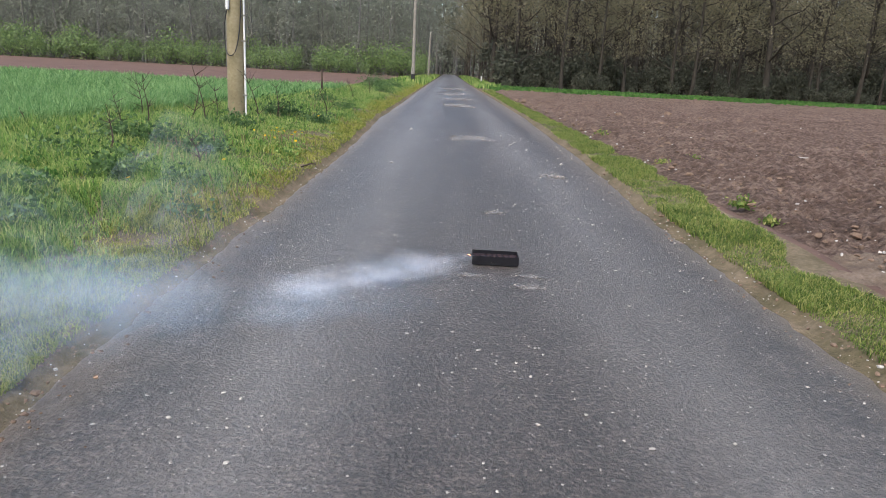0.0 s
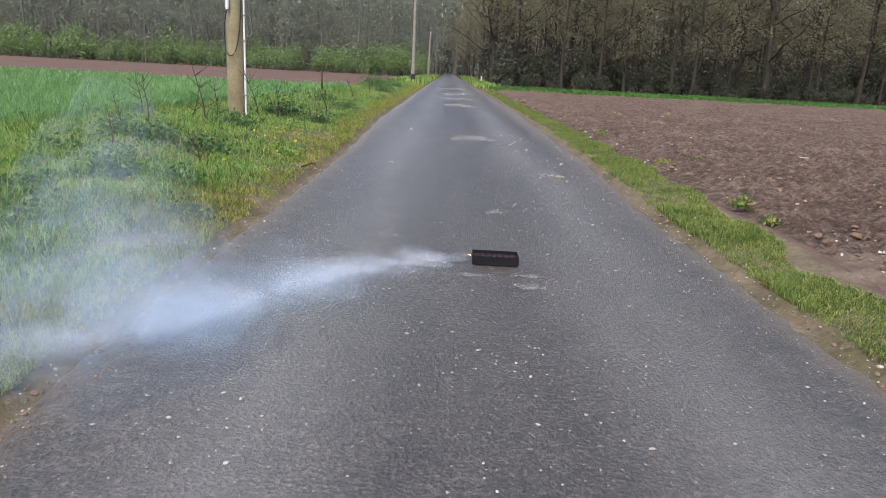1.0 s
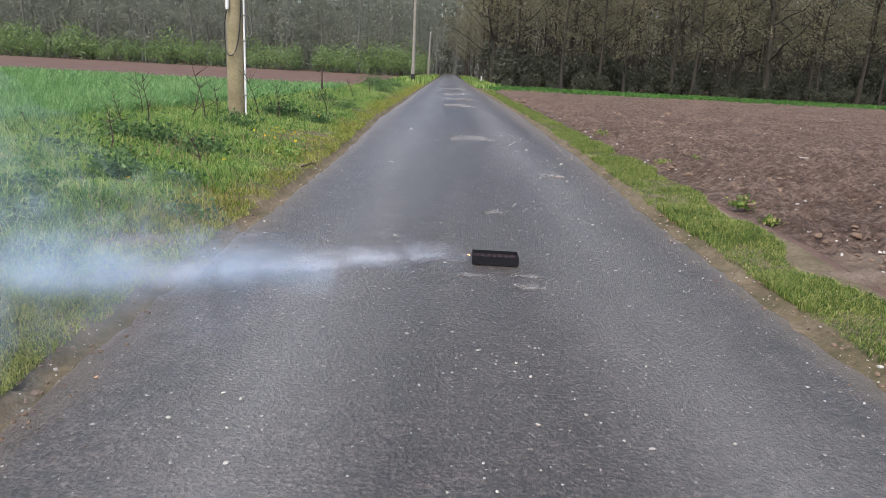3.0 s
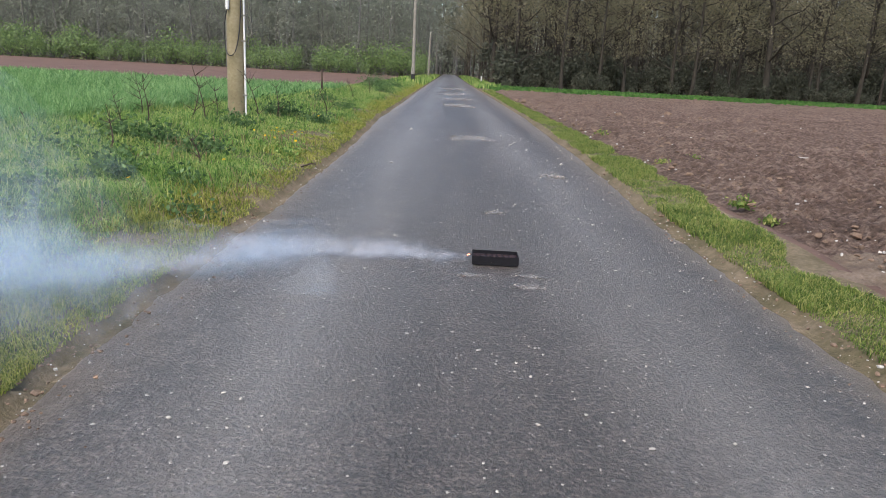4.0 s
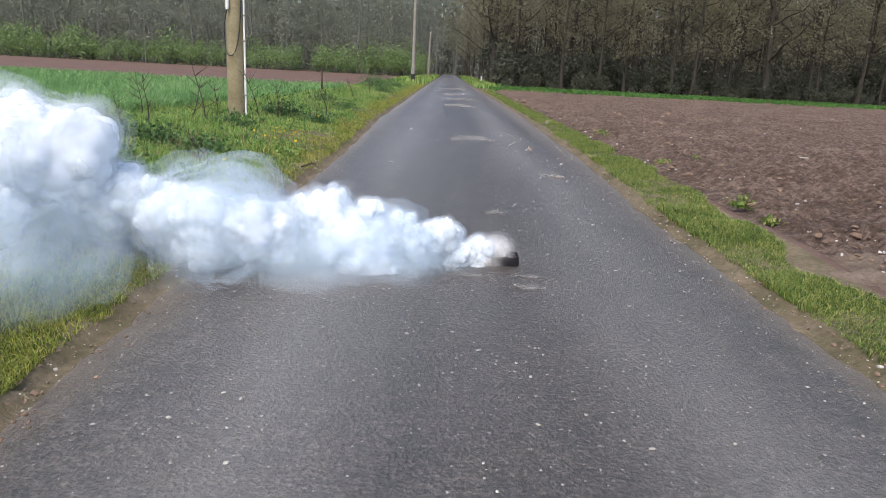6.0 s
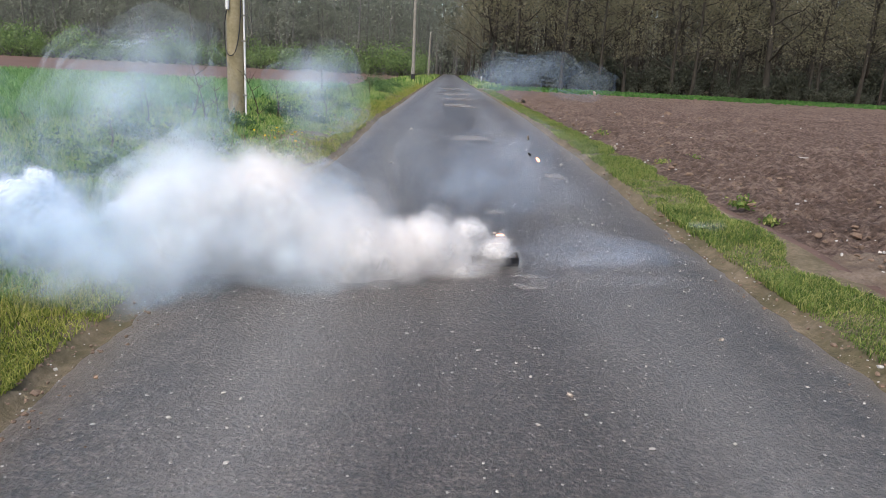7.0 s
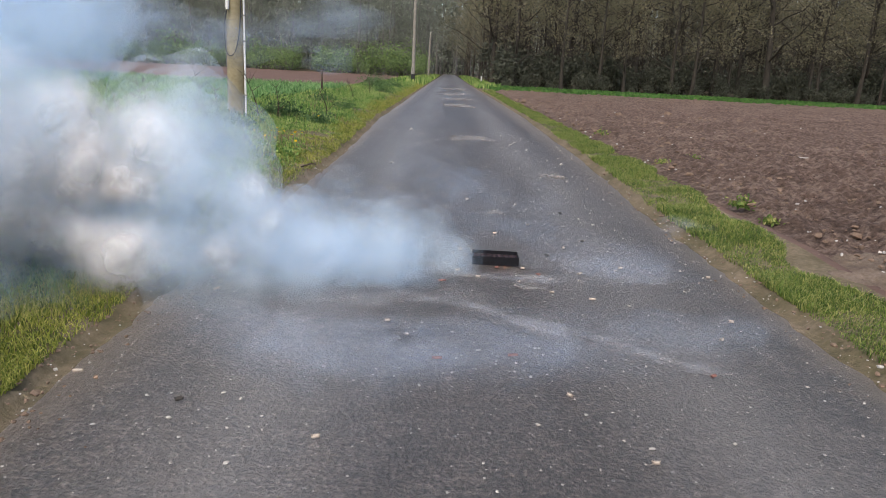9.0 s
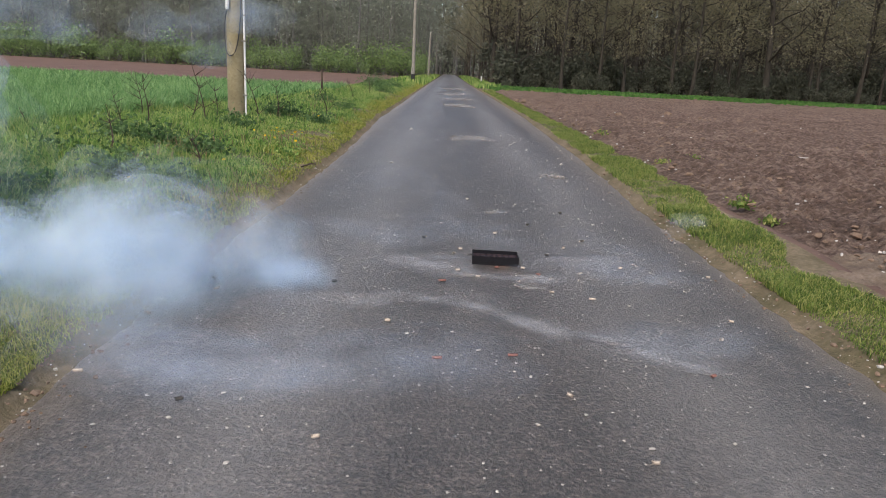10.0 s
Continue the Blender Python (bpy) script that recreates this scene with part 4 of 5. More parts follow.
def shells(name, seed, r, layers, mat, level=4, lobes=12, squash=(1, 1, 1), bite=1.0):
    """layers: (scale, density) of each nested shell; the density rides in the uv map."""
    rng = np.random.default_rng(seed)
    d, f, radius = lumpy(level, rng, lobes, bite)
    mean = radius.mean()
    vs, fs, uv = [], [], []
    for i, (s, dens) in enumerate(layers):
        # outer layers are smoother and swell between the lobes, so that the rim fades
        lump = mean + (radius - mean) * (1.0 if s < 0.9 else 0.85)
        wob = 1 + 0.05 * np.sin(d @ rng.normal(0, 4, 3) + rng.uniform(0, 6))
        vs.append(d * (lump * s * wob)[:, None] * r * np.array(squash))
        fs.append(f + i * len(d))
        uv.append(np.full((3 * len(f), 2), dens))
    return mesh_of(name, np.concatenate(vs), np.concatenate(fs), [mat], None, True, np.concatenate(uv))


def smoke_kinds():
    """Each kind: the meshes of its body and, for the thick ones, of the veil round it."""
    kinds = {}
    rim = [(1.16, 0.05), (1.1, 0.08), (1.04, 0.12), (0.98, 0.18), (0.92, 0.28)]
    haze_rim = [(1.22, 0.03), (1.12, 0.05), (1.03, 0.08), (0.94, 0.11), (0.85, 0.15), (0.76, 0.2), (0.67, 0.26)]
    fog = [(1.1, 1.0), (0.95, 1.0), (0.8, 1.0), (0.64, 1.0), (0.46, 1.0), (0.28, 1.0)]
    for k in range(3):
        for size, r, lobes in (("small", 0.13, 9), ("mid", 0.27, 13), ("large", 0.43, 18)):
            kinds["burst_" + size, k] = (shells("smoke_core", 600 + k + int(r * 1000), r, [(0.86, 5.0)], M_BURST, 5, lobes, bite=1.25), shells("smoke_veil", 600 + k + int(r * 1000), r, rim, M_BURST, 4, lobes))
            kinds["dense_" + size, k] = (shells("smoke_core", 500 + k + int(r * 1000), r, [(0.52, 0.6)], M_SMOKE_CORE, 4, lobes, bite=0.7), shells("smoke_veil", 500 + k + int(r * 1000), r, haze_rim, M_SMOKE_CORE, 4, lobes))
            kinds["soft_" + size, k] = (shells("smoke_puff", 530 + k, r * 1.1, fog, M_SMOKE, 4, lobes, (1.15, 1, 0.9), 0.7), None)
            kinds["light_" + size, k] = (shells("smoke_wisp", 630 + k, r * 1.2, fog, M_LIGHT, 4, lobes, (1.3, 1, 0.85), 0.6), None)
        kinds["jet_small", k] = (shells("smoke_wisp", 550 + k, 0.05, fog[1::2], M_JET, 4, 8, (1.8, 1, 0.8)), None)
        kinds["jet_mid", k] = (shells("smoke_wisp", 560 + k, 0.12, fog[::2], M_JET, 4, 10, (1.7, 1, 0.7)), None)
        kinds["thin_mid", k] = (shells("smoke_wisp", 565 + k, 0.18, fog[::2], M_HAZE, 4, 10, (1.5, 1, 0.75)), None)
        kinds["thin_large", k] = (shells("smoke_wisp", 570 + k, 0.33, fog[::2], M_HAZE, 4, 12, (1.5, 1.1, 0.75)), None)
        kinds["haze_large", k] = (shells("smoke_wisp", 575 + k, 0.55, fog[::2], M_VEIL, 4, 14, (1.2, 1.1, 0.9)), None)
        kinds["flat", k] = (shells("smoke_wisp", 580 + k, 0.42, fog[::2], M_VEIL, 4, 14, (1.5, 0.8, 0.2)), None)
    return kinds


SMOKE_LABEL = {"light": "pale clearing smoke drifting off the lane", "burst": "fresh thick white billow of firework smoke", "dense": "billowing dense white firework smoke puff", "soft": "soft half-clear white smoke puff drifting off", "jet": "thin smoke blown from the burning fuse", "thin": "thin bluish smoke wisp drifting low", "haze": "faint bluish smoke haze hanging in the air", "flat": "thin flat smoke veil lying over the asphalt"}


def puff(kinds, kind, k):
    body, veil = kinds[kind, k % 3]
    word = kind.split("_")[0]
    ob = new("smoke_puff" if word in ("burst", "dense", "soft") else "smoke_wisp", body)
    if veil:
        part("veil", veil, ob, "half-clear rim of smoke")["kind"] = "stuff"
    return tagged(ob, SMOKE_LABEL[word], "smoke", "smoke of the battery")


def ride(ob, born, place, rng, turn=25.0, level=False):
    """Keys ob along place(age), which gives x, y, z; before its birth it waits at place(0), below the lane."""
    spin, side = rng.uniform(-1, 1, 3) * turn, rng.uniform(0, 360, 3)
    if level:
        spin[:2], side[:2], side[2] = 0, rng.uniform(-6, 6, 2), rng.uniform(-25, 25)
    times, t, step = [0.0], born, 0.1
    while t < SECONDS - 0.05:
        if t > 0.02:
            times.append(t)
        t += step
        step *= 1.12
    rows = []
    for t in times + [SECONDS]:
        a = max(t - born, 0.0)
        b = min(a, 3.0)
        rows.append((t, pose(*place(a), *(side[i] + spin[i] * b for i in range(3)))))
    walk(ob, rows)


def drift(where, deep, speed, low, top, rate, rising, span=3.4):
    """A path: wells up at where within rising seconds, is carried off at speed and climbs from low to top."""
    def place(a):
        s = min(a, span)
        s = s - 0.15 * (1 - math.exp(-s / 0.15))
        up = min(a / rising, 1.0)
        up = up * up * (3 - 2 * up)
        z = -deep + (deep + low) * up + (top - low) * (1 - math.exp(-max(a - 0.5 * rising, 0) * rate))
        return where[0] + speed[0] * s, where[1] + speed[1] * s, z
    return place


def smoke_motion():
    rng = np.random.default_rng(77)
    kinds = smoke_kinds()
    radius = {"small": 0.13, "mid": 0.27, "large": 0.43}

    def send(kind, k, born, place, **more):
        ride(puff(kinds, kind, k), born, place, rng, level=kind[0] in "jtf", **more)

    # the fuse's jet: small wisps at the spark, wider ones further off; the wind swings from towards the eye to across the lane
    t, k = -2.6, 0
    while t < 4.5:
        wind = -0.95 + 0.85 * min(max((t + 0.8) / 3.8, 0.0), 1.0) + 0.1 * math.sin(t * 2.3)
        n = (1 + wind * wind) ** 0.5
        u = (-1 / n, wind / n)
        for kind, away, deep, v, top, each in (("jet_small", 0.0, 0.09, 1.0, 0.05, 1), ("jet_small", 0.08, 0.09, 1.0, 0.05, 1), ("jet_mid", 0.16, 0.14, 1.1, 0.06, 1), ("jet_mid", 0.36, 0.14, 1.1, 0.09, 2), ("thin_mid", 0.62, 0.2, 1.0, 0.1, 2), ("thin_large", 0.95, 0.35, 0.9, 0.16, 3), ("thin_large", 1.5, 0.35, 0.6, 0.34, 4), ("haze_large", 1.75, 0.6, 0.35, 0.42, 4)):
            if k % each or (t < -1.2 and away < 0.9):
                continue
            j = rng.normal(0, 0.02, 2) * (0.5 + 8 * away)
            send(kind, k // each, t + away * 0.85, drift((0.15 + u[0] * away + j[0], 3.67 + u[1] * away + j[1]), deep, (u[0] * v, u[1] * v), 0.04, top * rng.uniform(0.4, 1.6), rng.uniform(0.4, 1.0), 0.08 + 0.3 * away), turn=10)
        k += 1
        t += 0.13

    # the first shot: one great billow that swells, leaves the tray and rolls off over the verge
    at_t = (4.5, 4.6, 4.7, 4.8, 4.9, 5.0, 5.2, 5.5, 5.7, 6.0, 7.5, 10.0)
    at_x = (0.2, 0.17, 0.1, 0.02, -0.12, -0.31, -0.82, -1.44, -1.9, -2.8, -6.0, -9.0)
    at_y = (3.7, 3.7, 3.7, 3.68, 3.65, 3.62, 3.52, 3.3, 3.2, 3.1, 3.0, 3.0)
    at_z = (-0.62, -0.2, -0.03, 0.06, 0.14, 0.22, 0.36, 0.56, 0.7, 0.9, 1.2, 1.2)
    swell = (0.2, 0.35, 0.5, 0.6, 0.7, 0.8, 0.95, 1.2, 1.35, 1.6, 2.2, 2.2)

    def billow(off, born=4.5, lag=0.0):
        def place(a):
            t = born + a - lag
            s = np.interp(t, at_t, swell)
            return np.interp(t, at_t, at_x) + off[0] * s, np.interp(t, at_t, at_y) + off[1] * s, max(np.interp(t, at_t, at_z) + off[2] * s, -0.7) - 1.3 * max(0.0, 1 - a / 0.1)
        return place

    for i in range(15):
        d = rng.normal(size=3)
        d *= 0.27 * rng.uniform(0.55, 1.0) / np.linalg.norm(d)
        send("burst_mid" if i % 3 else "burst_small", i, 4.5, billow(d * (1 if i % 3 else 1.35)))
    send("burst_large", 1, 4.8, billow((0.0, 0.1, -0.12), 4.8, 0.3))
    for i in range(6):
        send("burst_mid", i + 1, 4.7, billow((rng.uniform(-0.25, 0.3), rng.uniform(-0.1, 0.1), rng.uniform(-0.36, -0.2)), 4.7, 0.06))
    for i in range(9):
        send("soft_large" if i % 2 else "soft_mid", i, 4.8, billow((rng.uniform(-0.6, 0.15), -0.1, rng.uniform(-0.45, -0.15)), 4.8, 0.02))

    # the shots that follow: puffs well out of the tray, grow and are carried off
    def stream(t0, t1, step, body, size, away, v, base, slope, cap, lean=-0.34, spread=0.12, front=0.4):
        nonlocal k
        r = radius[size]
        t = t0 + step * rng.random()
        while t < t1:
            dist = away * rng.uniform(0.7, 1.3)
            speed = v * rng.uniform(0.8, 1.15)
            room = max(min(base + slope * (dist + 0.5 * speed), cap) - r, 0.02)
            end = max(min(base + slope * 3.0, cap) - r, 0.03)
            share = rng.uniform(0.1, 1.0)
            side = rng.normal(0, spread * (0.15 + dist))
            send(body + "_" + size, k, t + 0.75 * dist / v, drift((front - dist, 3.72 + lean * dist + side), r * 1.25, (-speed, lean * speed + 0.3 * side), 0.35 * share * room, share * (0.25 * room + 0.75 * end) + 0.02, 1.1, 0.12 + 0.5 * r, 4.5))
            k += 1
            t += step * rng.uniform(0.75, 1.25)

    stream(4.72, 5.75, 0.055, "burst", "small", 0.04, 1.9, 0.22, 0.3, 0.5, -0.12, front=0.52)
    stream(4.72, 5.75, 0.06, "burst", "small", 0.26, 2.0, 0.3, 0.4, 0.6, -0.15, front=0.5)
    stream(4.72, 5.75, 0.09, "burst", "mid", 0.45, 2.2, 0.34, 0.25, 0.75, -0.2)
    stream(5.1, 5.8, 0.15, "soft", "mid", 0.35, 1.9, 0.3, 0.25, 0.6, -0.3)
    stream(5.0, 5.8, 0.14, "soft", "large", 0.8, 2.2, 0.5, 0.25, 0.9, -0.3)
    # before the seventh second: low and wide
    stream(5.7, 7.1, 0.075, "dense", "small", 0.03, 1.5, 0.3, 0.2, 0.6, front=0.46)
    stream(5.7, 7.1, 0.1, "dense", "mid", 0.28, 1.5, 0.42, 0.32, 0.9)
    stream(5.7, 6.6, 0.14, "dense", "large", 0.75, 1.5, 0.55, 0.3, 1.05, -0.36, 0.16)
    stream(5.6, 7.2, 0.2, "soft", "large", 0.9, 1.4, 0.3, 0.3, 1.0, -0.42, 0.14)
    # then higher
    stream(6.85, 7.9, 0.07, "dense", "small", 0.05, 1.4, 0.46, 0.3, 0.7, front=0.46)
    stream(6.7, 7.65, 0.085, "dense", "mid", 0.2, 1.4, 0.68, 0.42, 1.15)
    stream(6.4, 7.3, 0.125, "dense", "large", 0.6, 1.4, 0.85, 0.42, 1.4, -0.4, 0.14)
    stream(6.6, 7.95, 0.14, "soft", "large", 0.7, 1.3, 0.6, 0.5, 1.5, -0.2, 0.14)
    stream(7.7, 8.2, 0.13, "soft", "mid", 0.25, 1.3, 0.3, 0.3, 0.9)
    stream(7.85, 8.5, 0.12, "light", "small", 0.05, 1.2, 0.18, 0.2, 0.6)
    # and thinning, low, over the verge
    stream(8.0, 8.7, 0.15, "light", "mid", 0.25, 1.2, 0.26, 0.1, 0.5, -0.42)
    stream(7.9, 8.7, 0.18, "light", "large", 0.75, 1.2, 0.34, 0.15, 0.6, -0.45, 0.14)
    for i in range(7):
        send("thin_large" if i % 2 else "light_mid", i, 8.0 + 0.15 * i, drift((-1.75 - 0.4 * rng.random(), 2.5 + 0.4 * rng.random()), 0.65, (-0.08, 0.0), 0.06, 0.06 + 0.14 * rng.random(), 0.7, 0.6), turn=12)
    for i in range(8):
        send("thin_large" if i % 2 else "haze_large", i, 8.5 + 0.16 * i, drift((-0.75 - 0.13 * i + 0.3 * rng.random(), 2.95 + 0.4 * rng.random()), 0.65, (-0.35, -0.05), 0.02, 0.06 + 0.15 * rng.random(), 0.7, 0.6), turn=12)
    for i in range(9):
        send("thin_mid", i, 8.4 + 0.17 * i, drift((0.0 - 0.09 * i, 3.2 + 0.25 * rng.random()), 0.2, (-0.5, -0.12), 0.0, 0.03, 0.7, 0.3), turn=10)

    # haze over the lane behind the tray, and bluish wisps thrown high that blow off over the verge
    for i, (born, x, y) in enumerate(((6.3, 0.5, 4.9), (6.4, 0.9, 5.4), (6.5, 0.1, 5.6), (6.6, 0.6, 6.4), (6.9, 0.2, 5.0), (7.1, 0.7, 5.6), (7.3, 0.9, 4.8), (7.6, 0.3, 6.0))):
        send("haze_large", i, born, drift((x, y), 0.65, (-0.3, 0.1), 0.3, -0.9, 0.36, 0.35, 6))
    for i, (born, x, y, vx, z) in enumerate(((6.5, 0.95, 4.2, -0.5, 1.0), (6.5, 0.8, 4.1, -0.7, 1.08), (6.55, 0.55, 4.0, -0.8, 1.12), (6.7, 0.35, 4.0, -0.8, 1.15), (6.9, 0.1, 4.0, -0.7, 1.2), (7.0, 0.35, 4.1, -0.5, 1.15), (7.2, 0.1, 3.9, -0.3, 1.2), (7.3, -0.3, 3.9, -0.8, 1.2), (7.4, 0.15, 4.0, -0.3, 1.22))):
        send("thin_mid", i, born, drift((x + 0.1, y), 0.3, (vx - 0.25, 0.05), 0.5, z + 0.05, 4.5, 0.15, 6))
    for i in range(13):
        send("haze_large" if i % 3 else "thin_large", i, 6.7 + 0.11 * i, drift((-0.6 - 0.9 * rng.random(), 3.5 + 0.4 * rng.random()), 0.65, (-0.95, 0.0), 0.6, 1.15 + 0.35 * rng.random(), 2.0, 0.3, 6))
    for i in range(14):
        send("light_large" if i % 2 else "light_mid", i, 6.6 + 0.11 * i, drift((-0.4 - 1.6 * rng.random(), 3.4 + 0.5 * rng.random()), 0.75, (-0.8, -0.1), 0.6, 0.9 + 0.5 * rng.random(), 2.4, 0.3, 6))
    # a scrap smouldering on the field's edge
    for i in range(12):
        send("jet_small" if i % 2 else "jet_mid", i, 6.55 + 0.28 * i, drift((1.98 - 0.14 * (i % 3), 4.86), 0.14, (-0.16, 0.02), 0.05, -0.2 if i < 9 else 0.05, 0.55, 0.2, 2.5), turn=8)

    # veils spreading low over the asphalt
    for i, (born, x, y, vx, vy) in enumerate(((6.3, 0.65, 3.8, 0.25, 0.02), (6.4, 0.95, 3.95, 0.2, 0.04), (6.5, 1.15, 4.1, 0.15, 0.05), (6.9, 0.75, 3.7, 0.2, 0.0), (7.1, 1.0, 3.75, 0.1, 0.0), (7.4, 0.9, 2.95, 0.1, -0.1), (7.5, 1.1, 2.8, 0.05, -0.1), (7.7, 0.6, 2.75, -0.2, -0.15), (7.9, 0.3, 2.6, -0.25, -0.2), (8.1, 0.0, 2.6, -0.3, -0.2), (8.1, 0.75, 2.6, -0.25, -0.15), (8.3, -0.4, 2.5, -0.25, -0.15), (8.6, 0.2, 2.4, -0.35, -0.1), (8.7, -0.3, 2.3, -0.3, -0.1), (7.9, 0.8, 4.3, -0.1, 0.0), (8.4, 0.5, 4.6, -0.15, 0.0), (8.8, 0.0, 4.2, -0.2, 0.0), (9.0, -0.6, 2.2, -0.2, 0.0))):
        send("flat", i, born, drift((x, y), 0.16, (vx - 0.15, vy), 0.03, -0.1, 0.3, 0.35, 3.0), turn=6)


def ash_streaks():
    """Pale dust blown onto the asphalt by the shots; it settles out of the smoke from below the first puffs."""
    rng = np.random.default_rng(41)
    made = []
    for x0, y0, x1, y1, wide, born in ((-0.75, 2.87, -0.25, 2.98, 0.1, 7.2), (-0.3, 2.97, 0.18, 3.1, 0.09, 7.2), (0.1, 3.03, 0.5, 2.66, 0.09, 7.9), (0.35, 2.78, 0.55, 2.63, 0.07, 7.9), (0.6, 2.64, 0.78, 2.62, 0.04, 7.7), (0.78, 2.48, 1.02, 2.35, 0.06, 7.8), (0.5, 3.42, 1.3, 3.55, 0.1, 6.5), (0.55, 3.75, 1.1, 3.9, 0.12, 6.4), (0.0, 3.45, 0.6, 3.4, 0.1, 6.6), (-0.3, 3.6, 0.2, 3.7, 0.14, 7.0), (0.2, 2.55, 0.9, 2.5, 0.04, 8.0)):
        n = 46
        a = rng.uniform(0, 1, n)
        c = np.stack([x0 + (x1 - x0) * a, y0 + (y1 - y0) * a, np.zeros(n)], 1) + rng.normal(0, wide * 0.45, (n, 3)) * np.array([1, 1, 0])
        mid = c.mean(0)
        c -= mid
        c[:, 2] = 0.0015 + 0.0025 * rng.random(n)
        s = 1.7 * wide * rng.uniform(0.5, 1.3, n)
        quad = np.array([(-1, -1, 0), (1, -1, 0), (1, 1, 0), (-1, 1, 0)]) / 2
        v = (c[:, None, :] + quad[None] * s[:, None, None] * np.array([1.6, 1, 0])).reshape(-1, 3)
        uv = np.tile(np.array([(0, 0), (1, 0), (1, 1), (0, 1)], float), (n, 1))
        ob = new("ash_streak", mesh_of("ash_streak", v, np.arange(4 * n).reshape(n, 4), [M_ASH], None, False, uv))
        tagged(ob, "pale ash dust streak settled on the asphalt", "ash", "ash streaks", "stuff")
        made.append((ob, born, mid))
    return made


# ---- debris ----
def scrap_mesh(rng, name, length, radius, mat, torn):
    """A burst paper tube or torn scrap: an open split cylinder."""
    n, m = 10, 4
    arc = 5.6 if torn else 6.2
    v = []
    for thick in (1.0, 0.78):
        for i in range(m):
            for k in range(n):
                a = arc * k / (n - 1) + 0.3
                r = radius * thick * (1 + (0.18 * rng.normal() if torn else 0.03 * rng.normal()))
                v.append((length * (i / (m - 1) - 0.5) + (0.12 * length * rng.normal() if torn and i in (0, m - 1) else 0), r * math.cos(a), r * math.sin(a)))
    f = []
    for s in (0, 1):
        o = s * m * n
        for i in range(m - 1):
            for k in range(n - 1):
                q = (o + i * n + k, o + i * n + k + 1, o + (i + 1) * n + k + 1, o + (i + 1) * n + k)
                f.append(q if s == 0 else q[::-1])
    for k in range(n - 1):
        f.append((k, m * n + k, m * n + k + 1, k + 1))
        e = (m - 1) * n
        f.append((e + k, e + k + 1, m * n + e + k + 1, m * n + e + k))
    for i in range(m - 1):
        f.append((i * n, (i + 1) * n, m * n + (i + 1) * n, m * n + i * n))
        f.append((i * n + n - 1, m * n + i * n + n - 1, m * n + (i + 1) * n + n - 1, (i + 1) * n + n - 1))
    return mesh_of(name, np.array(v), np.array(f), [mat], None, True)


def scraps_and_flights():
    rng = np.random.default_rng(63)
    red = scrap_mesh(rng, "paper_tube", 0.036, 0.0055, M_REDPAPER, False)
    tan = scrap_mesh(rng, "paper_tube", 0.03, 0.0055, M_PAPER, False)
    bits = [scrap_mesh(rng, "paper_scrap", 0.02, 0.006, m, True) for m in (M_PAPER, M_CHAR, M_PAPER, M_REDPAPER)]
    # landing x, y, time of landing, mesh, turn
    landed = [(1.17, 2.67, 6.5, bits[0], 40), (0.45, 2.09, 6.4, bits[2], -50), (0.01, 2.34, 7.75, red, 4), (0.29, 2.40, 8.9, red, 8), (-0.32, 1.75, 8.4, bits[0], 30), (-0.77, 1.93, 7.7, bits[1], 20), (-1.16, 2.09, 7.9, tan, 10), (0.73, 3.12, 7.9, tan, 0), (0.1, 3.5, 8.1, bits[0], 10), (0.6, 4.72, 8.0, bits[1], 0), (0.02, 3.3, 8.6, red, 15), (0.52, 3.49, 8.3, bits[3], -30), (0.45, 3.6, 8.4, bits[0], 0), (0.62, 3.9, 7.5, bits[1], 0), (0.75, 4.1, 7.6, bits[0], 50), (0.08, 3.85, 8.5, bits[2], 70), (0.12, 3.95, 7.9, bits[0], 20), (0.2, 3.4, 8.7, bits[2], -10), (0.31, 3.59, 8.8, bits[3], 0), (0.75, 3.55, 7.4, tan, 40), (1.0, 3.7, 7.2, bits[0], 5), (1.3, 2.9, 8.2, bits[2], 0), (0.55, 3.2, 8.0, bits[2], 12), (0.9, 4.3, 7.8, bits[1], 4), (-0.5, 3.2, 8.2, bits[1], 4), (-1.0, 3.0, 7.6, tan, 60), (0.35, 4.4, 7.0, bits[0], 0), (-0.1, 4.2, 8.3, bits[1], 9), (1.0, 2.3, 8.5, bits[3], 33), (0.62, 1.7, 8.3, bits[2], 3), (-0.2, 2.7, 8.6, bits[0], 3), (1.45, 3.6, 7.3, bits[2], 0), (0.9, 5.2, 7.4, bits[1], 3), (0.2, 5.6, 7.9, bits[0], 3)]
    for i, (x, y, when, me, turn) in enumerate(landed):
        ob = tagged(new(me.name.split(".")[0], me), "burst red paper tube fallen on the asphalt" if me == red else "burst tan paper tube fallen on the asphalt" if me == tan else "torn scrap of firework paper on the asphalt", "paper scrap", "firework scraps")
        air = 0.62
        go = when - air
        ax, ay = BOX[0] + rng.normal(0, 0.04), BOX[1] + rng.normal(0, 0.015)
        rest = pose(ax, ay, 0.02, 0, 0, turn)
        rows = [(0.0, rest), (go, rest)]
        peak = rng.uniform(0.5, 1.3)
        for s in (0.16, 0.34, 0.5, 0.66, 0.84):
            rows.append((go + air * s, pose(ax + (x - ax) * s, ay + (y - ay) * s, 0.02 + peak * 4 * s * (1 - s), 70 * s * 4, 50 * s * 2, turn + 60 * (1 - s))))
        rows.append((when, pose(x, y, 0.0065, 280, 100 * 0, turn)))
        rows.append((SECONDS, pose(x, y, 0.0065, 280, 0, turn)))
        walk(ob, rows)


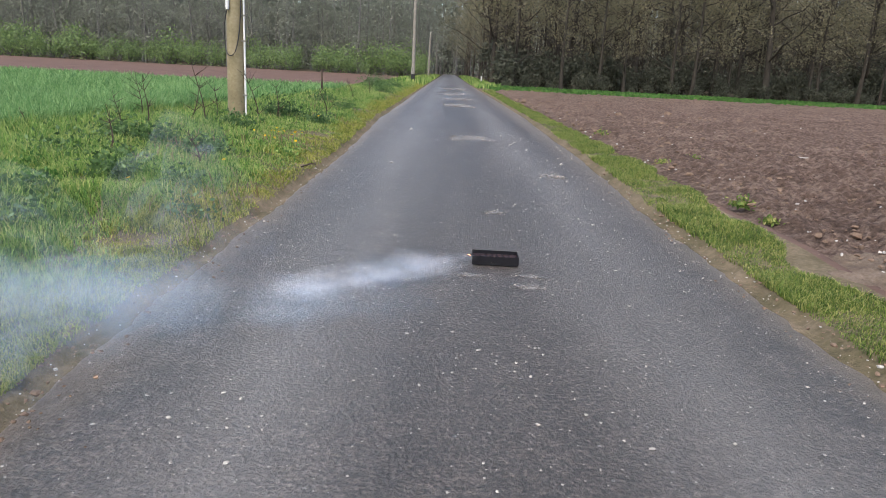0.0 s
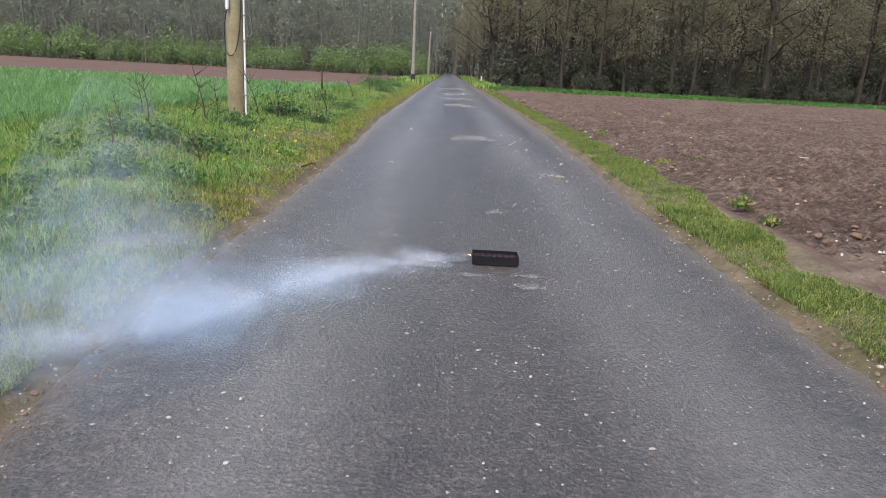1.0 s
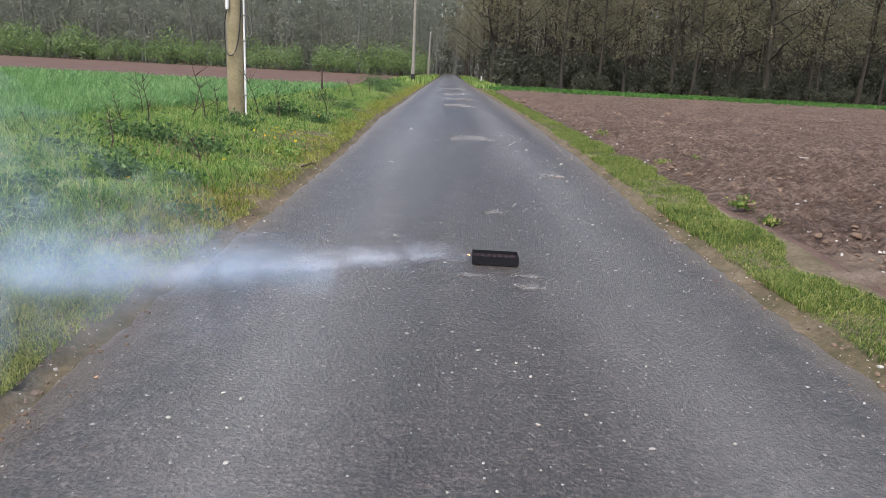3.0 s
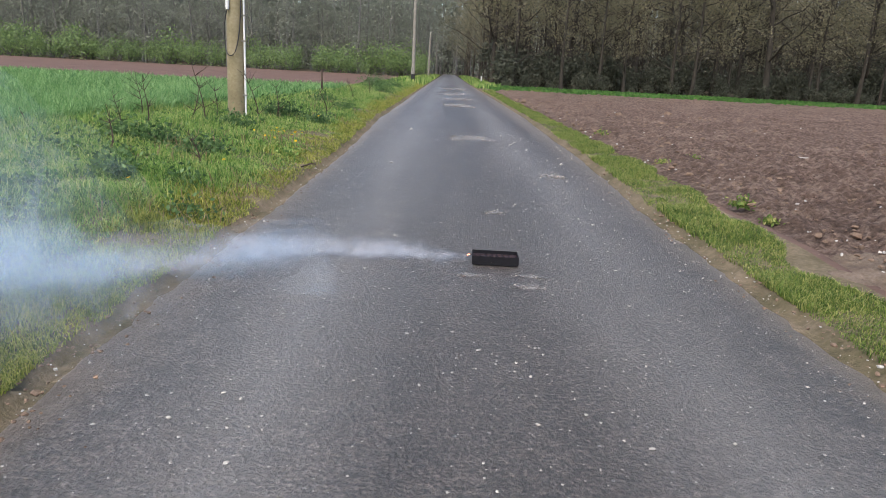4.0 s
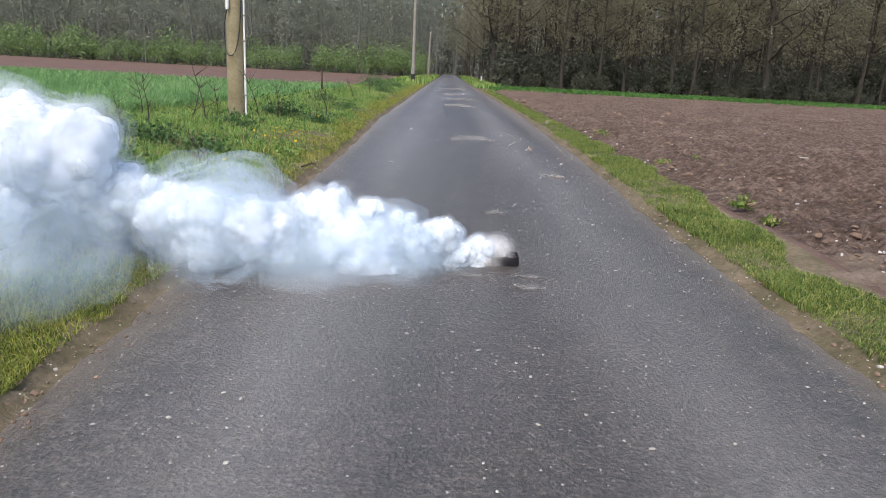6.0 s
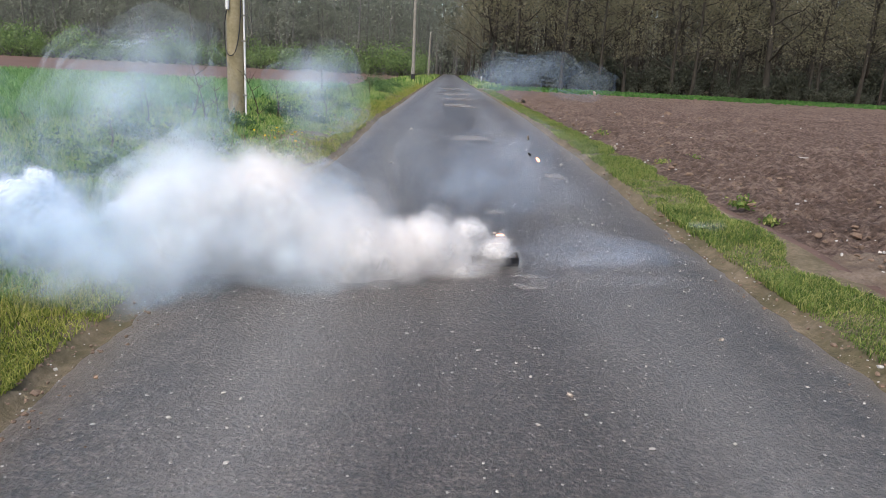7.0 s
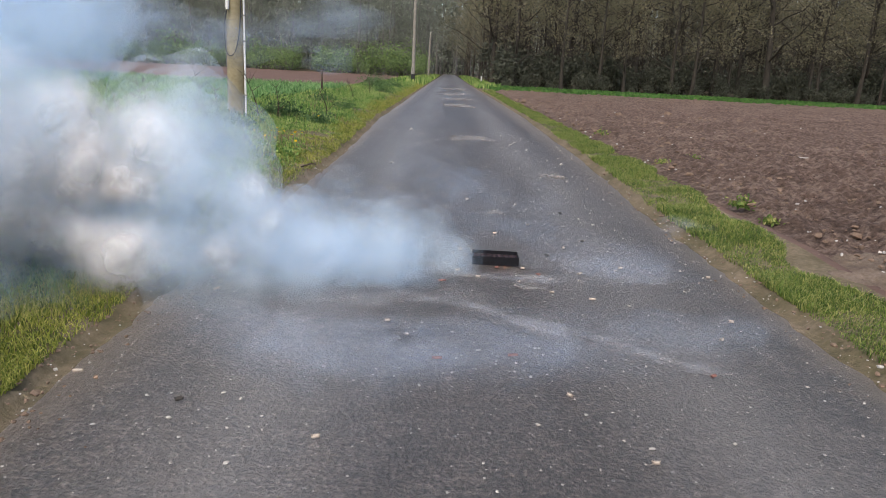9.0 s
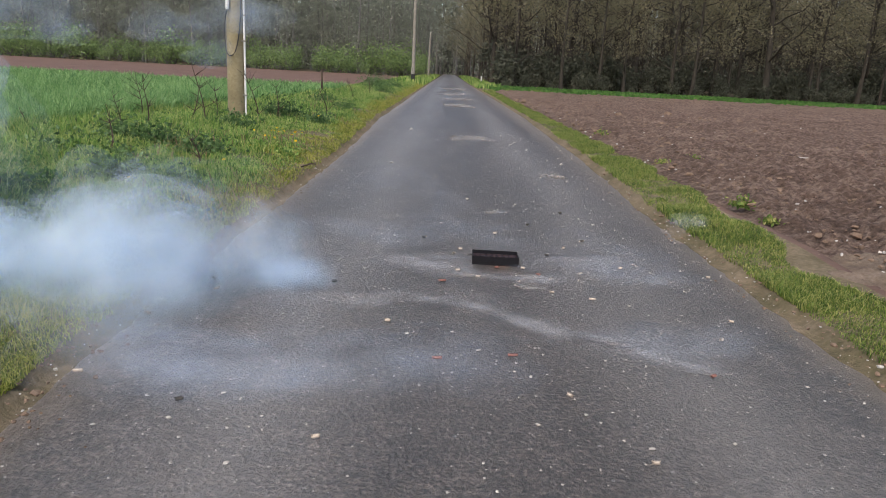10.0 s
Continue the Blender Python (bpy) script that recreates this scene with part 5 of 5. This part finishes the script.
def motions():
    smoke_motion()
    for ob, born, mid in ash_streaks():
        below, above = pose(mid[0], mid[1], -0.05), pose(mid[0], mid[1], 0.003)
        walk(ob, [(0.0, below), (born, below), (born + 0.6, above), (SECONDS, above)])
    scraps_and_flights()
    # the spark flickers at the fuse, then burns into the tray
    spark = fuse_spark()
    rng = np.random.default_rng(9)
    rows = [(0.1 * i, pose(0.158 + rng.normal(0, 0.002), 3.685, 0.04 + rng.normal(0, 0.003), *rng.uniform(-40, 40, 3))) for i in range(46)]
    inside = pose(0.3, 3.69, 0.016)
    walk(spark, rows + [(4.7, inside), (SECONDS, inside)])
    # burning charges leave the tray
    for born, path in ((4.55, ((0.24, 3.66, 0.05), (0.22, 3.68, 0.09), (0.2, 3.7, 0.1), (0.1, 3.7, -0.06))), (5.35, ((0.25, 3.7, 0.1), (-0.05, 4.6, 0.25), (-0.6, 6.0, 0.6), (-2.6, 9.0, 0.02))), (5.55, ((0.2, 3.6, 0.1), (-0.65, 2.95, 0.04), (-1.6, 2.2, 0.05), (-3.0, 1.5, 0.02))), (6.65, ((0.3, 3.7, 0.1), (0.5, 4.6, 0.35), (0.7, 5.2, 0.4), (1.2, 7.0, -0.05))), (6.85, ((0.3, 3.7, 0.1), (0.55, 4.4, 0.2), (0.7, 4.8, 0.2), (1.0, 6.0, -0.05))), (7.4, ((0.38, 3.62, 0.045), (0.385, 3.62, 0.045), (0.385, 3.62, 0.045), (0.36, 3.68, 0.012)))):
        v, f = pebble(rng, 0.016)
        ob = tagged(new("burning_charge", mesh_of("burning_charge", v * np.array([1.6, 1, 1]), f, [M_EMBER], None, True)), "glowing orange burning firework charge", "ember", "burning charges")
        rest = pose(0.3, 3.69, 0.012)
        rows = [(0.0, rest), (born, rest)] + [(born + 0.12 * (i + 1), pose(*p, 30 * i, 20 * i, 0)) for i, p in enumerate(path)]
        walk(ob, rows + [(SECONDS, pose(*path[-1], 90, 60, 0))])


ground()
lane()
ploughed_field()
soil_details()
road_marks()
poles()
battery()
verge_plants()
woods()
grasses()
motions()
